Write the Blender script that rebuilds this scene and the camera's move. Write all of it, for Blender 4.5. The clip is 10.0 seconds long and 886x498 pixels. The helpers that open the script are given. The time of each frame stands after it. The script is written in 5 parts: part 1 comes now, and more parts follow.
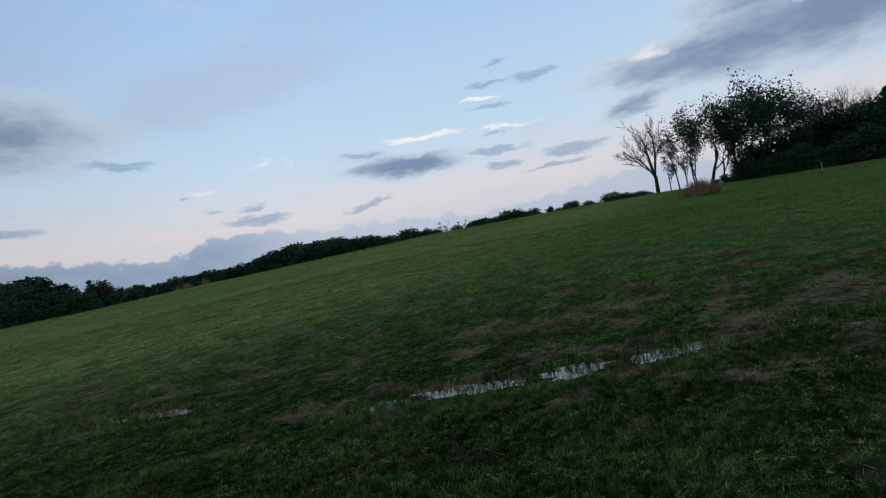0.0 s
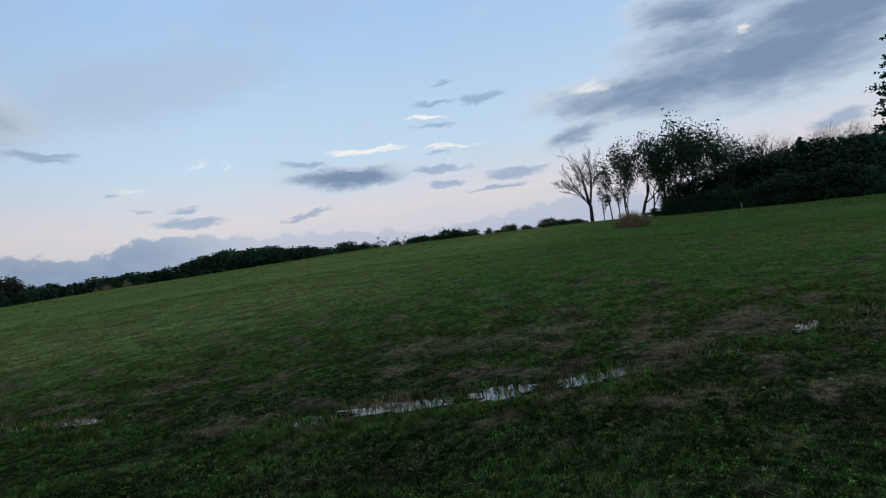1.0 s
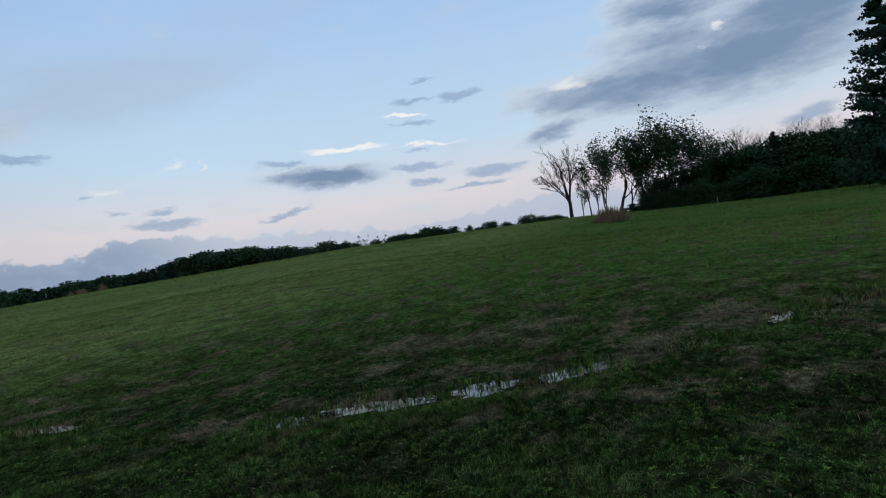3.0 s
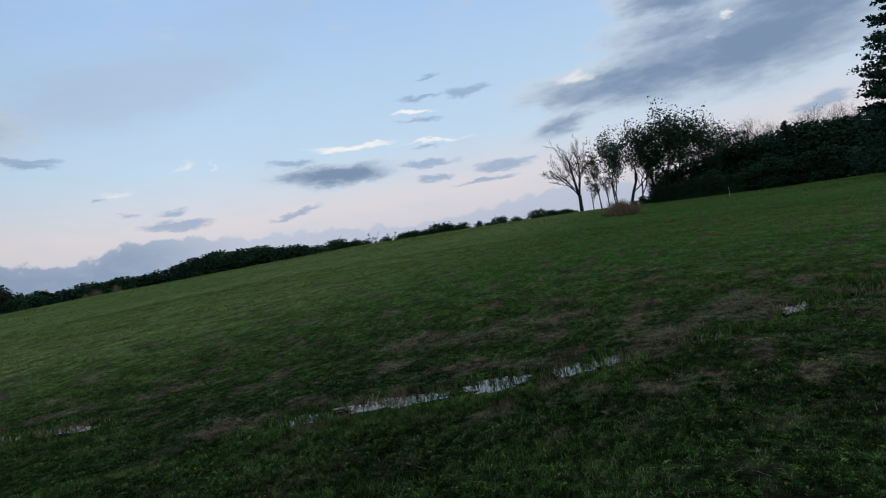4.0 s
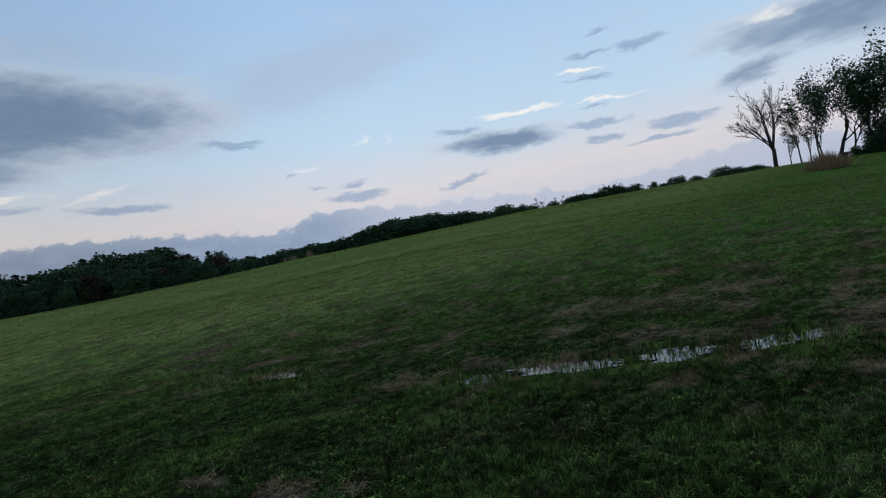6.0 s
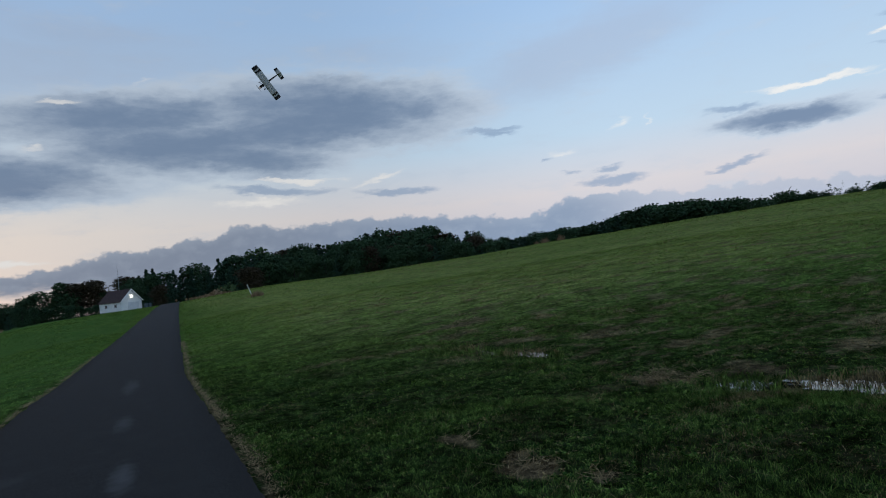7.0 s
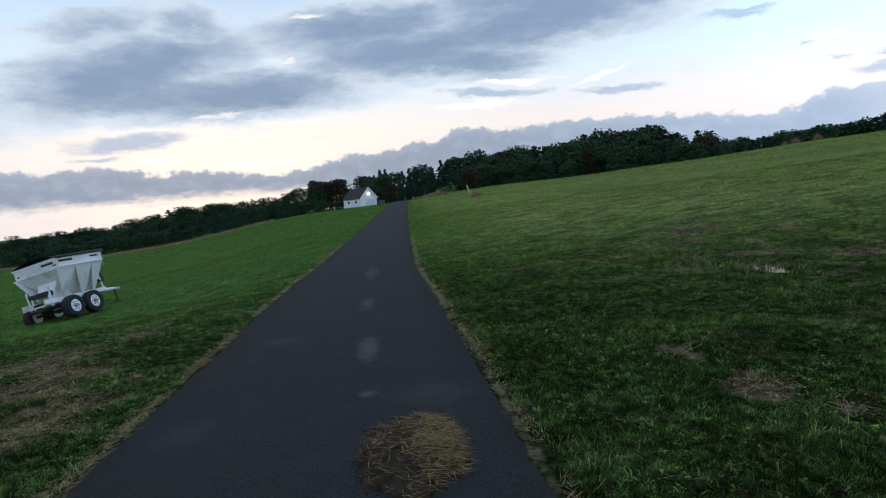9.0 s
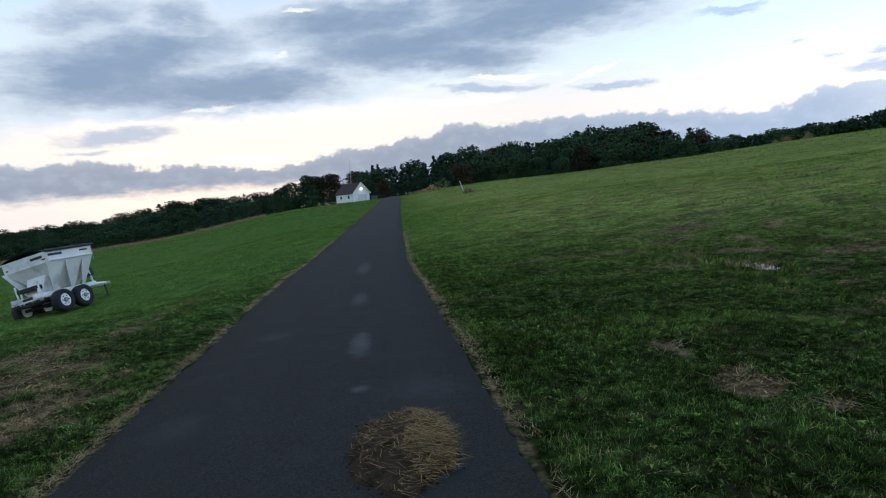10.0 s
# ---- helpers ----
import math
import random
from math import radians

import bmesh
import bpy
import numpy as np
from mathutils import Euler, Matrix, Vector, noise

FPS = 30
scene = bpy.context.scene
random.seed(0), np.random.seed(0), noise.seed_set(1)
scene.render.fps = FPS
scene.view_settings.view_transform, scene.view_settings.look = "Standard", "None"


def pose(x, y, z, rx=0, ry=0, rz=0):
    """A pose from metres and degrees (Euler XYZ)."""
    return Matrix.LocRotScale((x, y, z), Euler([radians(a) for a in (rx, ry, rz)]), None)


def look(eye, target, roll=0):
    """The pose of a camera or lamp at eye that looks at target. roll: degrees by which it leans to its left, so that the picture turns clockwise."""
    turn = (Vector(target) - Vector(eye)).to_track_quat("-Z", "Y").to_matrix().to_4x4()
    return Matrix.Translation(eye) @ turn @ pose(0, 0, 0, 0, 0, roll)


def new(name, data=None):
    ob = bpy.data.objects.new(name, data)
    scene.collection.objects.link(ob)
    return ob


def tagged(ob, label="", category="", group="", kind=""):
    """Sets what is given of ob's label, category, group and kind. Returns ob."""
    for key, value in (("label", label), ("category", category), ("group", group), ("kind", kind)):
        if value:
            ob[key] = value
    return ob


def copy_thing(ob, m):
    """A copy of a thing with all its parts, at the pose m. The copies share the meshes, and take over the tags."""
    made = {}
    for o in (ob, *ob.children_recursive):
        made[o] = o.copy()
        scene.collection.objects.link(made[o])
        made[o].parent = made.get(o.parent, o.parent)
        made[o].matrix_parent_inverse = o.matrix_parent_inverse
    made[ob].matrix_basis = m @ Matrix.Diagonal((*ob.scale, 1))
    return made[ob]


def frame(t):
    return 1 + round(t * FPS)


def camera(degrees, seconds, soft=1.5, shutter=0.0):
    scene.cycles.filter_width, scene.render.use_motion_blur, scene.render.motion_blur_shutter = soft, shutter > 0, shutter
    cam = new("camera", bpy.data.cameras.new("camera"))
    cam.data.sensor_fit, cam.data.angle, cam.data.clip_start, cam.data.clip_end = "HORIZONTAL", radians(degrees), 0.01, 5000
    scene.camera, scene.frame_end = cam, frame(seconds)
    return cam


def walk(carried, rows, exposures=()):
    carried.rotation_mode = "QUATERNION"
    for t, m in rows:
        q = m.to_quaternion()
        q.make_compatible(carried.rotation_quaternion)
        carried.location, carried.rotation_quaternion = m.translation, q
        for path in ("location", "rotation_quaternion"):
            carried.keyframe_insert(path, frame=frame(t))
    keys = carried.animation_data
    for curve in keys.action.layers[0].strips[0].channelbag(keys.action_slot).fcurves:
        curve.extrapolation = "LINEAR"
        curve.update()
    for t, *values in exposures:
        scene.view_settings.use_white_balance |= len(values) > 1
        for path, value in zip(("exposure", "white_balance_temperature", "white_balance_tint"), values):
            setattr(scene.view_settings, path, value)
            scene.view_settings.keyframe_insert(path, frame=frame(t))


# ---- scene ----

# ---------------------------------------------------------------- camera
EYE = 1.65
cam = camera(74.0, 10.0, soft=1.1)
walk(cam, [
    (0.0, pose(0.121, -0.069, EYE, 91.32, 10.80, -59.49)),
    (0.5, pose(0.126, -0.078, EYE, 92.08, 9.48, -63.45)),
    (1.0, pose(0.128, -0.083, EYE, 91.97, 7.62, -65.69)),
    (1.5, pose(0.129, -0.085, EYE, 91.27, 7.77, -66.81)),
    (2.0, pose(0.129, -0.086, EYE, 91.24, 8.42, -66.99)),
    (2.5, pose(0.130, -0.087, EYE, 91.55, 8.50, -67.56)),
    (4.0, pose(0.129, -0.085, EYE, 91.28, 9.48, -66.52)),
    (4.5, pose(0.127, -0.081, EYE, 92.06, 10.81, -64.48)),
    (5.0, pose(0.123, -0.074, EYE, 91.14, 10.21, -61.68)),
    (5.2, pose(0.122, -0.071, EYE, 90.93, 9.76, -60.20)),
    (6.3, pose(0.098, -0.040, EYE, 91.40, 8.85, -44.90)),
    (6.5, pose(0.091, -0.033, EYE, 92.12, 7.50, -40.85)),
    (7.0, pose(0.060, -0.013, EYE, 92.60, 6.40, -25.90)),
    (7.5, pose(0.030, -0.003, EYE, 91.48, 6.87, -12.65)),
    (8.0, pose(0.015, -0.001, EYE, 89.45, 7.88, -6.17)),
    (8.5, pose(0.013, -0.001, EYE, 87.70, 7.08, -5.82)),
    (9.0, pose(0.012, -0.000, EYE, 85.23, 5.14, -5.15)),
    (9.5, pose(0.012, -0.001, EYE, 85.71, 4.77, -5.47)),
    (10.0, pose(0.013, -0.001, EYE, 84.75, 4.81, -5.85)),
], exposures=[(0.0, 0.07, 6500, 9), (5.2, 0.07, 6500, 9), (6.5, 0.05, 6500, 9), (7.5, 0.05, 6500, 9), (8.0, 0.06, 6550, 9), (8.5, 0.38, 6650, 9), (9.0, 0.70, 6750, 9), (10.0, 0.77, 6800, 9)])

# ---------------------------------------------------------------- sky and light
world = bpy.data.worlds.new("dusk_sky")
scene.world = world
world.use_nodes = True
WT = world.node_tree
WT.nodes.clear()


def wmath(op, a, b=None, clamp=False):
    n = WT.nodes.new("ShaderNodeMath")
    n.operation, n.use_clamp = op, clamp
    for i, v in enumerate((a, b)):
        if v is None:
            continue
        if isinstance(v, (int, float)):
            n.inputs[i].default_value = v
        else:
            WT.links.new(v, n.inputs[i])
    return n.outputs[0]


def wvec(op, a, b):
    n = WT.nodes.new("ShaderNodeVectorMath")
    n.operation = op
    for i, v in enumerate((a, b)):
        if isinstance(v, tuple):
            n.inputs[i].default_value = v
        else:
            WT.links.new(v, n.inputs[i])
    return n.outputs[0]


def wrange(v, lo, hi, out_lo=0.0, out_hi=1.0, smooth=True):
    n = WT.nodes.new("ShaderNodeMapRange")
    n.interpolation_type = "SMOOTHSTEP" if smooth else "LINEAR"
    WT.links.new(v, n.inputs["Value"])
    for k, x in (("From Min", lo), ("From Max", hi), ("To Min", out_lo), ("To Max", out_hi)):
        n.inputs[k].default_value = x
    return n.outputs[0]


def wnoise(vec, scale, detail, rough, color=False):
    n = WT.nodes.new("ShaderNodeTexNoise")
    n.inputs["Scale"].default_value, n.inputs["Detail"].default_value, n.inputs["Roughness"].default_value = scale, detail, rough
    WT.links.new(vec, n.inputs["Vector"])
    return n.outputs["Color" if color else "Fac"]


def wmix(fac, a, b):
    n = WT.nodes.new("ShaderNodeMix")
    n.data_type = "RGBA"
    for k, v in ((0, fac), (6, a), (7, b)):
        if isinstance(v, (int, float)):
            n.inputs[k].default_value = v
        elif isinstance(v, tuple):
            n.inputs[k].default_value = (*v, 1)
        else:
            WT.links.new(v, n.inputs[k])
    return n.outputs[2]


tc = WT.nodes.new("ShaderNodeTexCoord")
sep = WT.nodes.new("ShaderNodeSeparateXYZ")
WT.links.new(tc.outputs["Generated"], sep.inputs[0])
AZ = wmath("MULTIPLY", wmath("ARCTAN2", sep.outputs[0], sep.outputs[1]), 57.2958)
EL = wmath("MULTIPLY", wmath("ARCSINE", sep.outputs[2]), 57.2958)
comb = WT.nodes.new("ShaderNodeCombineXYZ")
WT.links.new(AZ, comb.inputs[0])
WT.links.new(EL, comb.inputs[1])
P0 = comb.outputs[0]
# ragged edges: the sky coordinates are bent by noise at two scales
bent = wvec("MULTIPLY", wvec("SUBTRACT", wnoise(wvec("MULTIPLY", P0, (0.10, 0.30, 1.0)), 1.0, 3.0, 0.55, True), (0.5, 0.5, 0.5)), (4.0, 1.3, 0.0))
fray = wvec("MULTIPLY", wvec("SUBTRACT", wnoise(wvec("MULTIPLY", P0, (0.42, 1.15, 1.0)), 1.0, 6.0, 0.62, True), (0.5, 0.5, 0.5)), (3.2, 1.5, 0.0))
P = wvec("ADD", wvec("ADD", P0, bent), fray)
GRAIN = wnoise(wvec("ADD", wvec("MULTIPLY", P0, (0.16, 0.50, 1.0)), (3.1, 7.7, 0.0)), 1.0, 8.0, 0.62)
FINE = wnoise(wvec("MULTIPLY", P0, (0.42, 1.35, 1.0)), 1.0, 7.0, 0.62)
PUFF = wnoise(wvec("MULTIPLY", P0, (0.50, 0.62, 1.0)), 1.0, 7.0, 0.56)
LAYERS = {"dark": None, "mid": None, "veil": None, "bright": None, "last": None}


def cloud(layer, az, el, length, thick, lean=0.0, strength=1.0):
    """One cloud of a layer: where it stands in the sky, half its length and thickness, all in degrees."""
    m = WT.nodes.new("ShaderNodeMapping")
    m.vector_type = "TEXTURE"
    # each cloud is laid on after the one before it, which keeps the chain of nodes short
    after = WT.nodes.new("ShaderNodeVectorMath")
    after.operation = "MULTIPLY_ADD"
    after.inputs[1].default_value = (1e-4, 1e-4, 0)
    WT.links.new(P, after.inputs[2])
    if LAYERS["last"] is not None:
        WT.links.new(LAYERS["last"], after.inputs[0])
    WT.links.new(after.outputs[0], m.inputs["Vector"])
    m.inputs["Location"].default_value = (az, el, 0)
    m.inputs["Rotation"].default_value = (0, 0, radians(lean))
    m.inputs["Scale"].default_value = (length, thick, 1)
    n = WT.nodes.new("ShaderNodeVectorMath")
    n.operation = "LENGTH"
    WT.links.new(m.outputs[0], n.inputs[0])
    mask = wrange(n.outputs["Value"], 1.6, 0.1, 0.0, strength)
    LAYERS[layer] = mask if LAYERS[layer] is None else wmath("MAXIMUM", LAYERS[layer], mask)
    LAYERS["last"] = LAYERS[layer]


# the dark mass over the trees beyond the puddles, small lenses and lit streaks over the crest
cloud("dark", 87.3, 13.2, 10.4, 2.10, -3)
cloud("dark", 96.3, 13.8, 11.9, 3.45, -2)
cloud("dark", 101.8, 16.1, 8.4, 2.95, -1)
cloud("dark", 91.4, 19.2, 5.6, 1.69, -9, 0.8)
cloud("dark", 80.2, 10.8, 3.9, 0.90, 8, 0.8)
cloud("dark", 99.9, 12.6, 3.2, 1.23, -2, 0.7)
cloud("mid", 101.0, 7.8, 2.0, 0.72, 2, 0.9)
cloud("dark", 57.5, 9.9, 6.0, 1.00, -1)
cloud("mid", 53.2, 11.4, 2.3, 0.41, -1)
cloud("mid", 66.8, 9.7, 3.0, 0.32, -4)
cloud("mid", 67.6, 8.3, 1.8, 0.33, -1)
cloud("mid", 73.8, 8.3, 2.5, 0.54, -2)
cloud("mid", 72.0, 7.1, 3.1, 0.22, 0)
cloud("mid", 66.9, 15.9, 2.2, 0.26, 0)
cloud("mid", 71.4, 15.9, 2.2, 0.51, 0)
cloud("mid", 68.2, 17.7, 1.3, 0.15, 1, 0.8)
cloud("mid", 66.2, 13.7, 2.4, 0.26, -3, 0.8)
cloud("mid", 42.6, 7.3, 3.3, 0.45, -1)
cloud("mid", 42.2, 8.3, 1.6, 0.29, 6, 0.8)
cloud("mid", 38.7, 8.4, 1.1, 0.19, -1, 0.7)
cloud("mid", 53.6, 6.9, 2.7, 0.31, 9)
cloud("mid", 66.3, 11.1, 1.5, 0.21, -2, 0.7)
cloud("mid", 37.2, 9.9, 0.6, 0.14, 9, 0.7)
cloud("mid", 32.8, 12.9, 2.0, 0.35, -7)
cloud("veil", 41.3, 19.0, 13.2, 3.07, 10)
cloud("veil", 31.5, 16.2, 7.9, 2.31, 18, 0.8)
cloud("veil", 52.6, 24.6, 13.1, 2.23, 6, 0.5)
cloud("bright", 59.2, 12.2, 4.9, 0.37, 0)
cloud("bright", 67.4, 11.6, 4.4, 0.21, -2, 0.8)
cloud("bright", 65.9, 14.6, 2.5, 0.26, -4)
cloud("bright", 81.9, 15.0, 2.9, 0.70, -2, 0.9)
cloud("bright", 95.8, 16.6, 0.8, 0.45, -5)
cloud("bright", 93.9, 15.1, 0.8, 0.41, 9, 0.7)
cloud("bright", 87.6, 12.0, 2.2, 0.25, -6, 0.6)
cloud("bright", 44.1, 12.0, 1.7, 0.47, 13, 0.6)
cloud("bright", 46.8, 12.1, 1.0, 0.20, 45, 0.6)
cloud("bright", 38.9, 10.3, 1.9, 0.38, 0, 0.6)
cloud("dark", 91.5, 16.6, 6.5, 1.9, -3, 0.75)
cloud("dark", 99, 19.5, 9.0, 2.2, -5, 0.8)
cloud("dark", 114, 18, 13.0, 5.62, -5)
# the dark mass over the path, its gaps and lit edges
cloud("dark", 15.0, 15.9, 12.7, 3.64, 3)
cloud("dark", 9.3, 12.7, 8.5, 1.82, -2)
cloud("dark", -0.9, 16.3, 11.0, 2.38, 3)
cloud("dark", 17.3, 16.5, 13.8, 3.19, -3)
cloud("dark", 3.4, 14.1, 12.2, 2.91, 1)
cloud("mid", 32.1, 13.4, 3.5, 0.29, -6)
cloud("dark", -21.3, 12.9, 11.3, 3.30, 12)
cloud("dark", -14.7, 11.2, 15.6, 2.38, 2)
cloud("dark", -16.3, 16.9, 3.7, 1.98, -10, 0.8)
cloud("dark", -22.8, 16.6, 6.8, 1.52, 13, 0.6)
cloud("mid", 10.8, 9.8, 5.2, 0.43, -4)
cloud("mid", 22.3, 8.6, 3.5, 0.37, -3)
cloud("mid", -22.2, 7.2, 4.3, 0.81, 4)
cloud("mid", -24.3, 5.8, 2.1, 0.35, 2, 0.8)
cloud("mid", -6.4, 10.1, 5.4, 0.51, 0, 0.7)
cloud("veil", -3.7, 22.6, 9.4, 1.84, 1, 0.7)
cloud("veil", -17.0, 22.3, 10.8, 2.05, 11, 0.8)
cloud("veil", 21.5, 21.5, 10.8, 1.91, -3, 0.5)
cloud("bright", -8.2, 13.9, 1.7, 0.34, 0, 0.8)
cloud("bright", -6.1, 17.4, 2.0, 0.33, 7, 0.9)
cloud("bright", 12.9, 10.6, 5.0, 0.32, -4)
cloud("bright", 9.6, 8.7, 4.7, 0.54, -1, 0.9)
cloud("bright", 20.6, 10.0, 2.9, 0.39, 16, 0.7)
cloud("bright", -14.5, 9.3, 4.0, 0.38, 6, 0.8)
cloud("bright", -16.3, 16.5, 1.2, 0.40, 37, 0.6)
cloud("bright", -11.8, 4.5, 5.0, 0.45, -3, 0.9)
cloud("bright", -19.4, 5.5, 2.0, 0.23, 1, 0.9)
cloud("bright", 0.3, 19.4, 2.2, 0.28, 10, 0.5)
cloud("dark", -45, 11, 15.1, 5.00, 0)
cloud("veil", -10, 20, 24, 4.0, 4, 0.7)
cloud("veil", 72, 28, 22, 4.0, -4, 0.5)


def layer_sum(name, amount, noise_fac):
    return wmath("ADD", LAYERS[name], wmath("MULTIPLY", wmath("SUBTRACT", noise_fac, 0.5), amount))


def layer_alpha(name, lo, hi, amount, noise_fac):
    return wrange(layer_sum(name, amount, noise_fac), lo, hi)


# clear air: an evening gradient with the physical sky under it
ramp = WT.nodes.new("ShaderNodeValToRGB")
WT.links.new(wrange(EL, -5, 60, smooth=False), ramp.inputs[0])
els = ramp.color_ramp.elements
els[0].position, els[0].color = 0.0, (0.50, 0.56, 0.70, 1)
els[1].position, els[1].color = 1.0, (0.32, 0.46, 0.80, 1)
for at, col in ((0.13, (0.70, 0.63, 0.73)), (0.18, (0.82, 0.71, 0.76)), (0.26, (0.62, 0.73, 0.91)), (0.45, (0.45, 0.61, 0.91))):
    e = els.new(at)
    e.color = (*col, 1)
SKY = WT.nodes.new("ShaderNodeTexSky")
SKY.sky_type, SKY.sun_disc = "NISHITA", False
SKY.sun_elevation, SKY.sun_rotation = radians(2.0), radians(-14)
air = wmix(0.12, ramp.outputs[0], wvec("MULTIPLY", SKY.outputs[0], (0.12, 0.12, 0.12)))
# afterglow where the sun went down
glow = wmath("MULTIPLY", wrange(wmath("ABSOLUTE", wmath("ADD", AZ, 12)), 45, 0), wrange(EL, 20, 3))
air = wmix(wmath("MULTIPLY", glow, 0.4), air, (0.86, 0.80, 0.73))
# a thin mottled haze over all of it
air = wmix(wmath("MULTIPLY", wrange(GRAIN, 0.45, 0.75), 0.12), air, (0.50, 0.53, 0.65))
col = wmix(wmath("MULTIPLY", layer_alpha("veil", 0.05, 1.0, 0.55, GRAIN), 0.55), air, (0.44, 0.48, 0.63))
col = wmix(wmath("MULTIPLY", layer_alpha("bright", 0.25, 0.95, 0.8, FINE), 0.7), col, (0.93, 0.83, 0.81))
# the low bank along the horizon: a heaped upper edge by bearing, fading out below towards the sunset
edge_ramp = WT.nodes.new("ShaderNodeValToRGB")
WT.links.new(wrange(AZ, -60, 120, smooth=False), edge_ramp.inputs[0])
stops = edge_ramp.color_ramp.elements
stops[0].position, stops[0].color = 0.0, (0.55, 0.55, 0.55, 1)
stops[1].position, stops[1].color = 1.0, (0.38, 0.38, 0.38, 1)
for az, top in ((-26, 5.1), (-23, 5.2), (-20.3, 4.5), (-16.6, 4.7), (-11, 3.9), (-7.6, 4.1), (-4, 5.0), (0.7, 5.3), (5.2, 6.1), (8, 6.7), (11, 6.4), (16.8, 6.3), (25, 6.0), (30, 5.4), (35, 4.6), (36.5, 5.2), (38.5, 6.0), (44, 5.9), (50, 5.2), (56, 5.0), (63, 4.3), (70, 4.3), (76, 5.1), (80, 5.4), (85, 4.4)):
    e = stops.new((az + 60) / 180)
    e.color = (top / 10, top / 10, top / 10, 1)
bank_top = wmath("MULTIPLY", edge_ramp.outputs[0], 10.0)
depth = wmath("SUBTRACT", wmath("ADD", bank_top, wmath("MULTIPLY", wmath("SUBTRACT", PUFF, 0.5), 2.6)), EL)
bank = wmath("MULTIPLY", wrange(depth, -0.10, 0.30), wrange(wmath("ADD", wmath("SUBTRACT", EL, wrange(AZ, -6, 4, 2.3, -3.0)), wmath("MULTIPLY", wmath("SUBTRACT", FINE, 0.5), 2.0)), -0.7, 0.6))
bank = wmath("MULTIPLY", bank, wrange(AZ, 37, 50, 0.92, 0.62))
bank_col = wmix(wrange(AZ, 0, 30), (0.22, 0.255, 0.355), (0.26, 0.32, 0.46))
bank_col = wmix(wrange(AZ, 38, 50), bank_col, (0.42, 0.46, 0.60))
bank_col = wmix(wmath("MULTIPLY", wmath("ADD", wrange(depth, 1.0, 0.1), wrange(PUFF, 0.45, 0.7)), 0.20), bank_col, (0.50, 0.53, 0.64))
col = wmix(bank, col, bank_col)
col = wmix(wmath("MULTIPLY", layer_alpha("mid", 0.08, 0.90, 0.9, FINE), 0.70), col, (0.27, 0.35, 0.52))
# the heavy clouds: thin lit rims, dark and smooth where they are deep
BROAD = wnoise(wvec("ADD", wvec("MULTIPLY", P, (0.13, 0.34, 1.0)), (1.7, 4.2, 0.0)), 1.0, 6.0, 0.55)
shade = wmix(wrange(wmath("ADD", layer_sum("dark", 0.9, BROAD), wmath("MULTIPLY", wmath("SUBTRACT", FINE, 0.5), 0.42)), 0.12, 1.05), (0.58, 0.62, 0.74), (0.18, 0.24, 0.375))
col = wmix(wmath("MULTIPLY", layer_alpha("dark", 0.02, 0.40, 0.75, GRAIN), 0.92), col, shade)
col = wmix(wmath("MULTIPLY", layer_alpha("bright", 0.45, 1.05, 0.8, FINE), 0.7), col, (0.98, 0.88, 0.86))
bg = WT.nodes.new("ShaderNodeBackground")
bg.inputs["Strength"].default_value = 1.0
dim = wmix(wrange(AZ, 46, 12), (0.91, 1.0, 1.0), (0.745, 0.815, 0.815))
WT.links.new(wvec("MULTIPLY", col, dim), bg.inputs["Color"])
wout = WT.nodes.new("ShaderNodeOutputWorld")
WT.links.new(bg.outputs[0], wout.inputs[0])

sun_data = bpy.data.lights.new("low_sun", "SUN")
sun_data.energy, sun_data.angle, sun_data.color = 0.12, radians(25), (1.0, 0.86, 0.72)
sun = new("low_sun", sun_data)
sun.matrix_world = look((-20, 80, 12), (0, 0, 0))

# ---------------------------------------------------------------- materials


def hexmix(a, b, f):
    return tuple(x + (y - x) * f for x, y in zip(a, b))


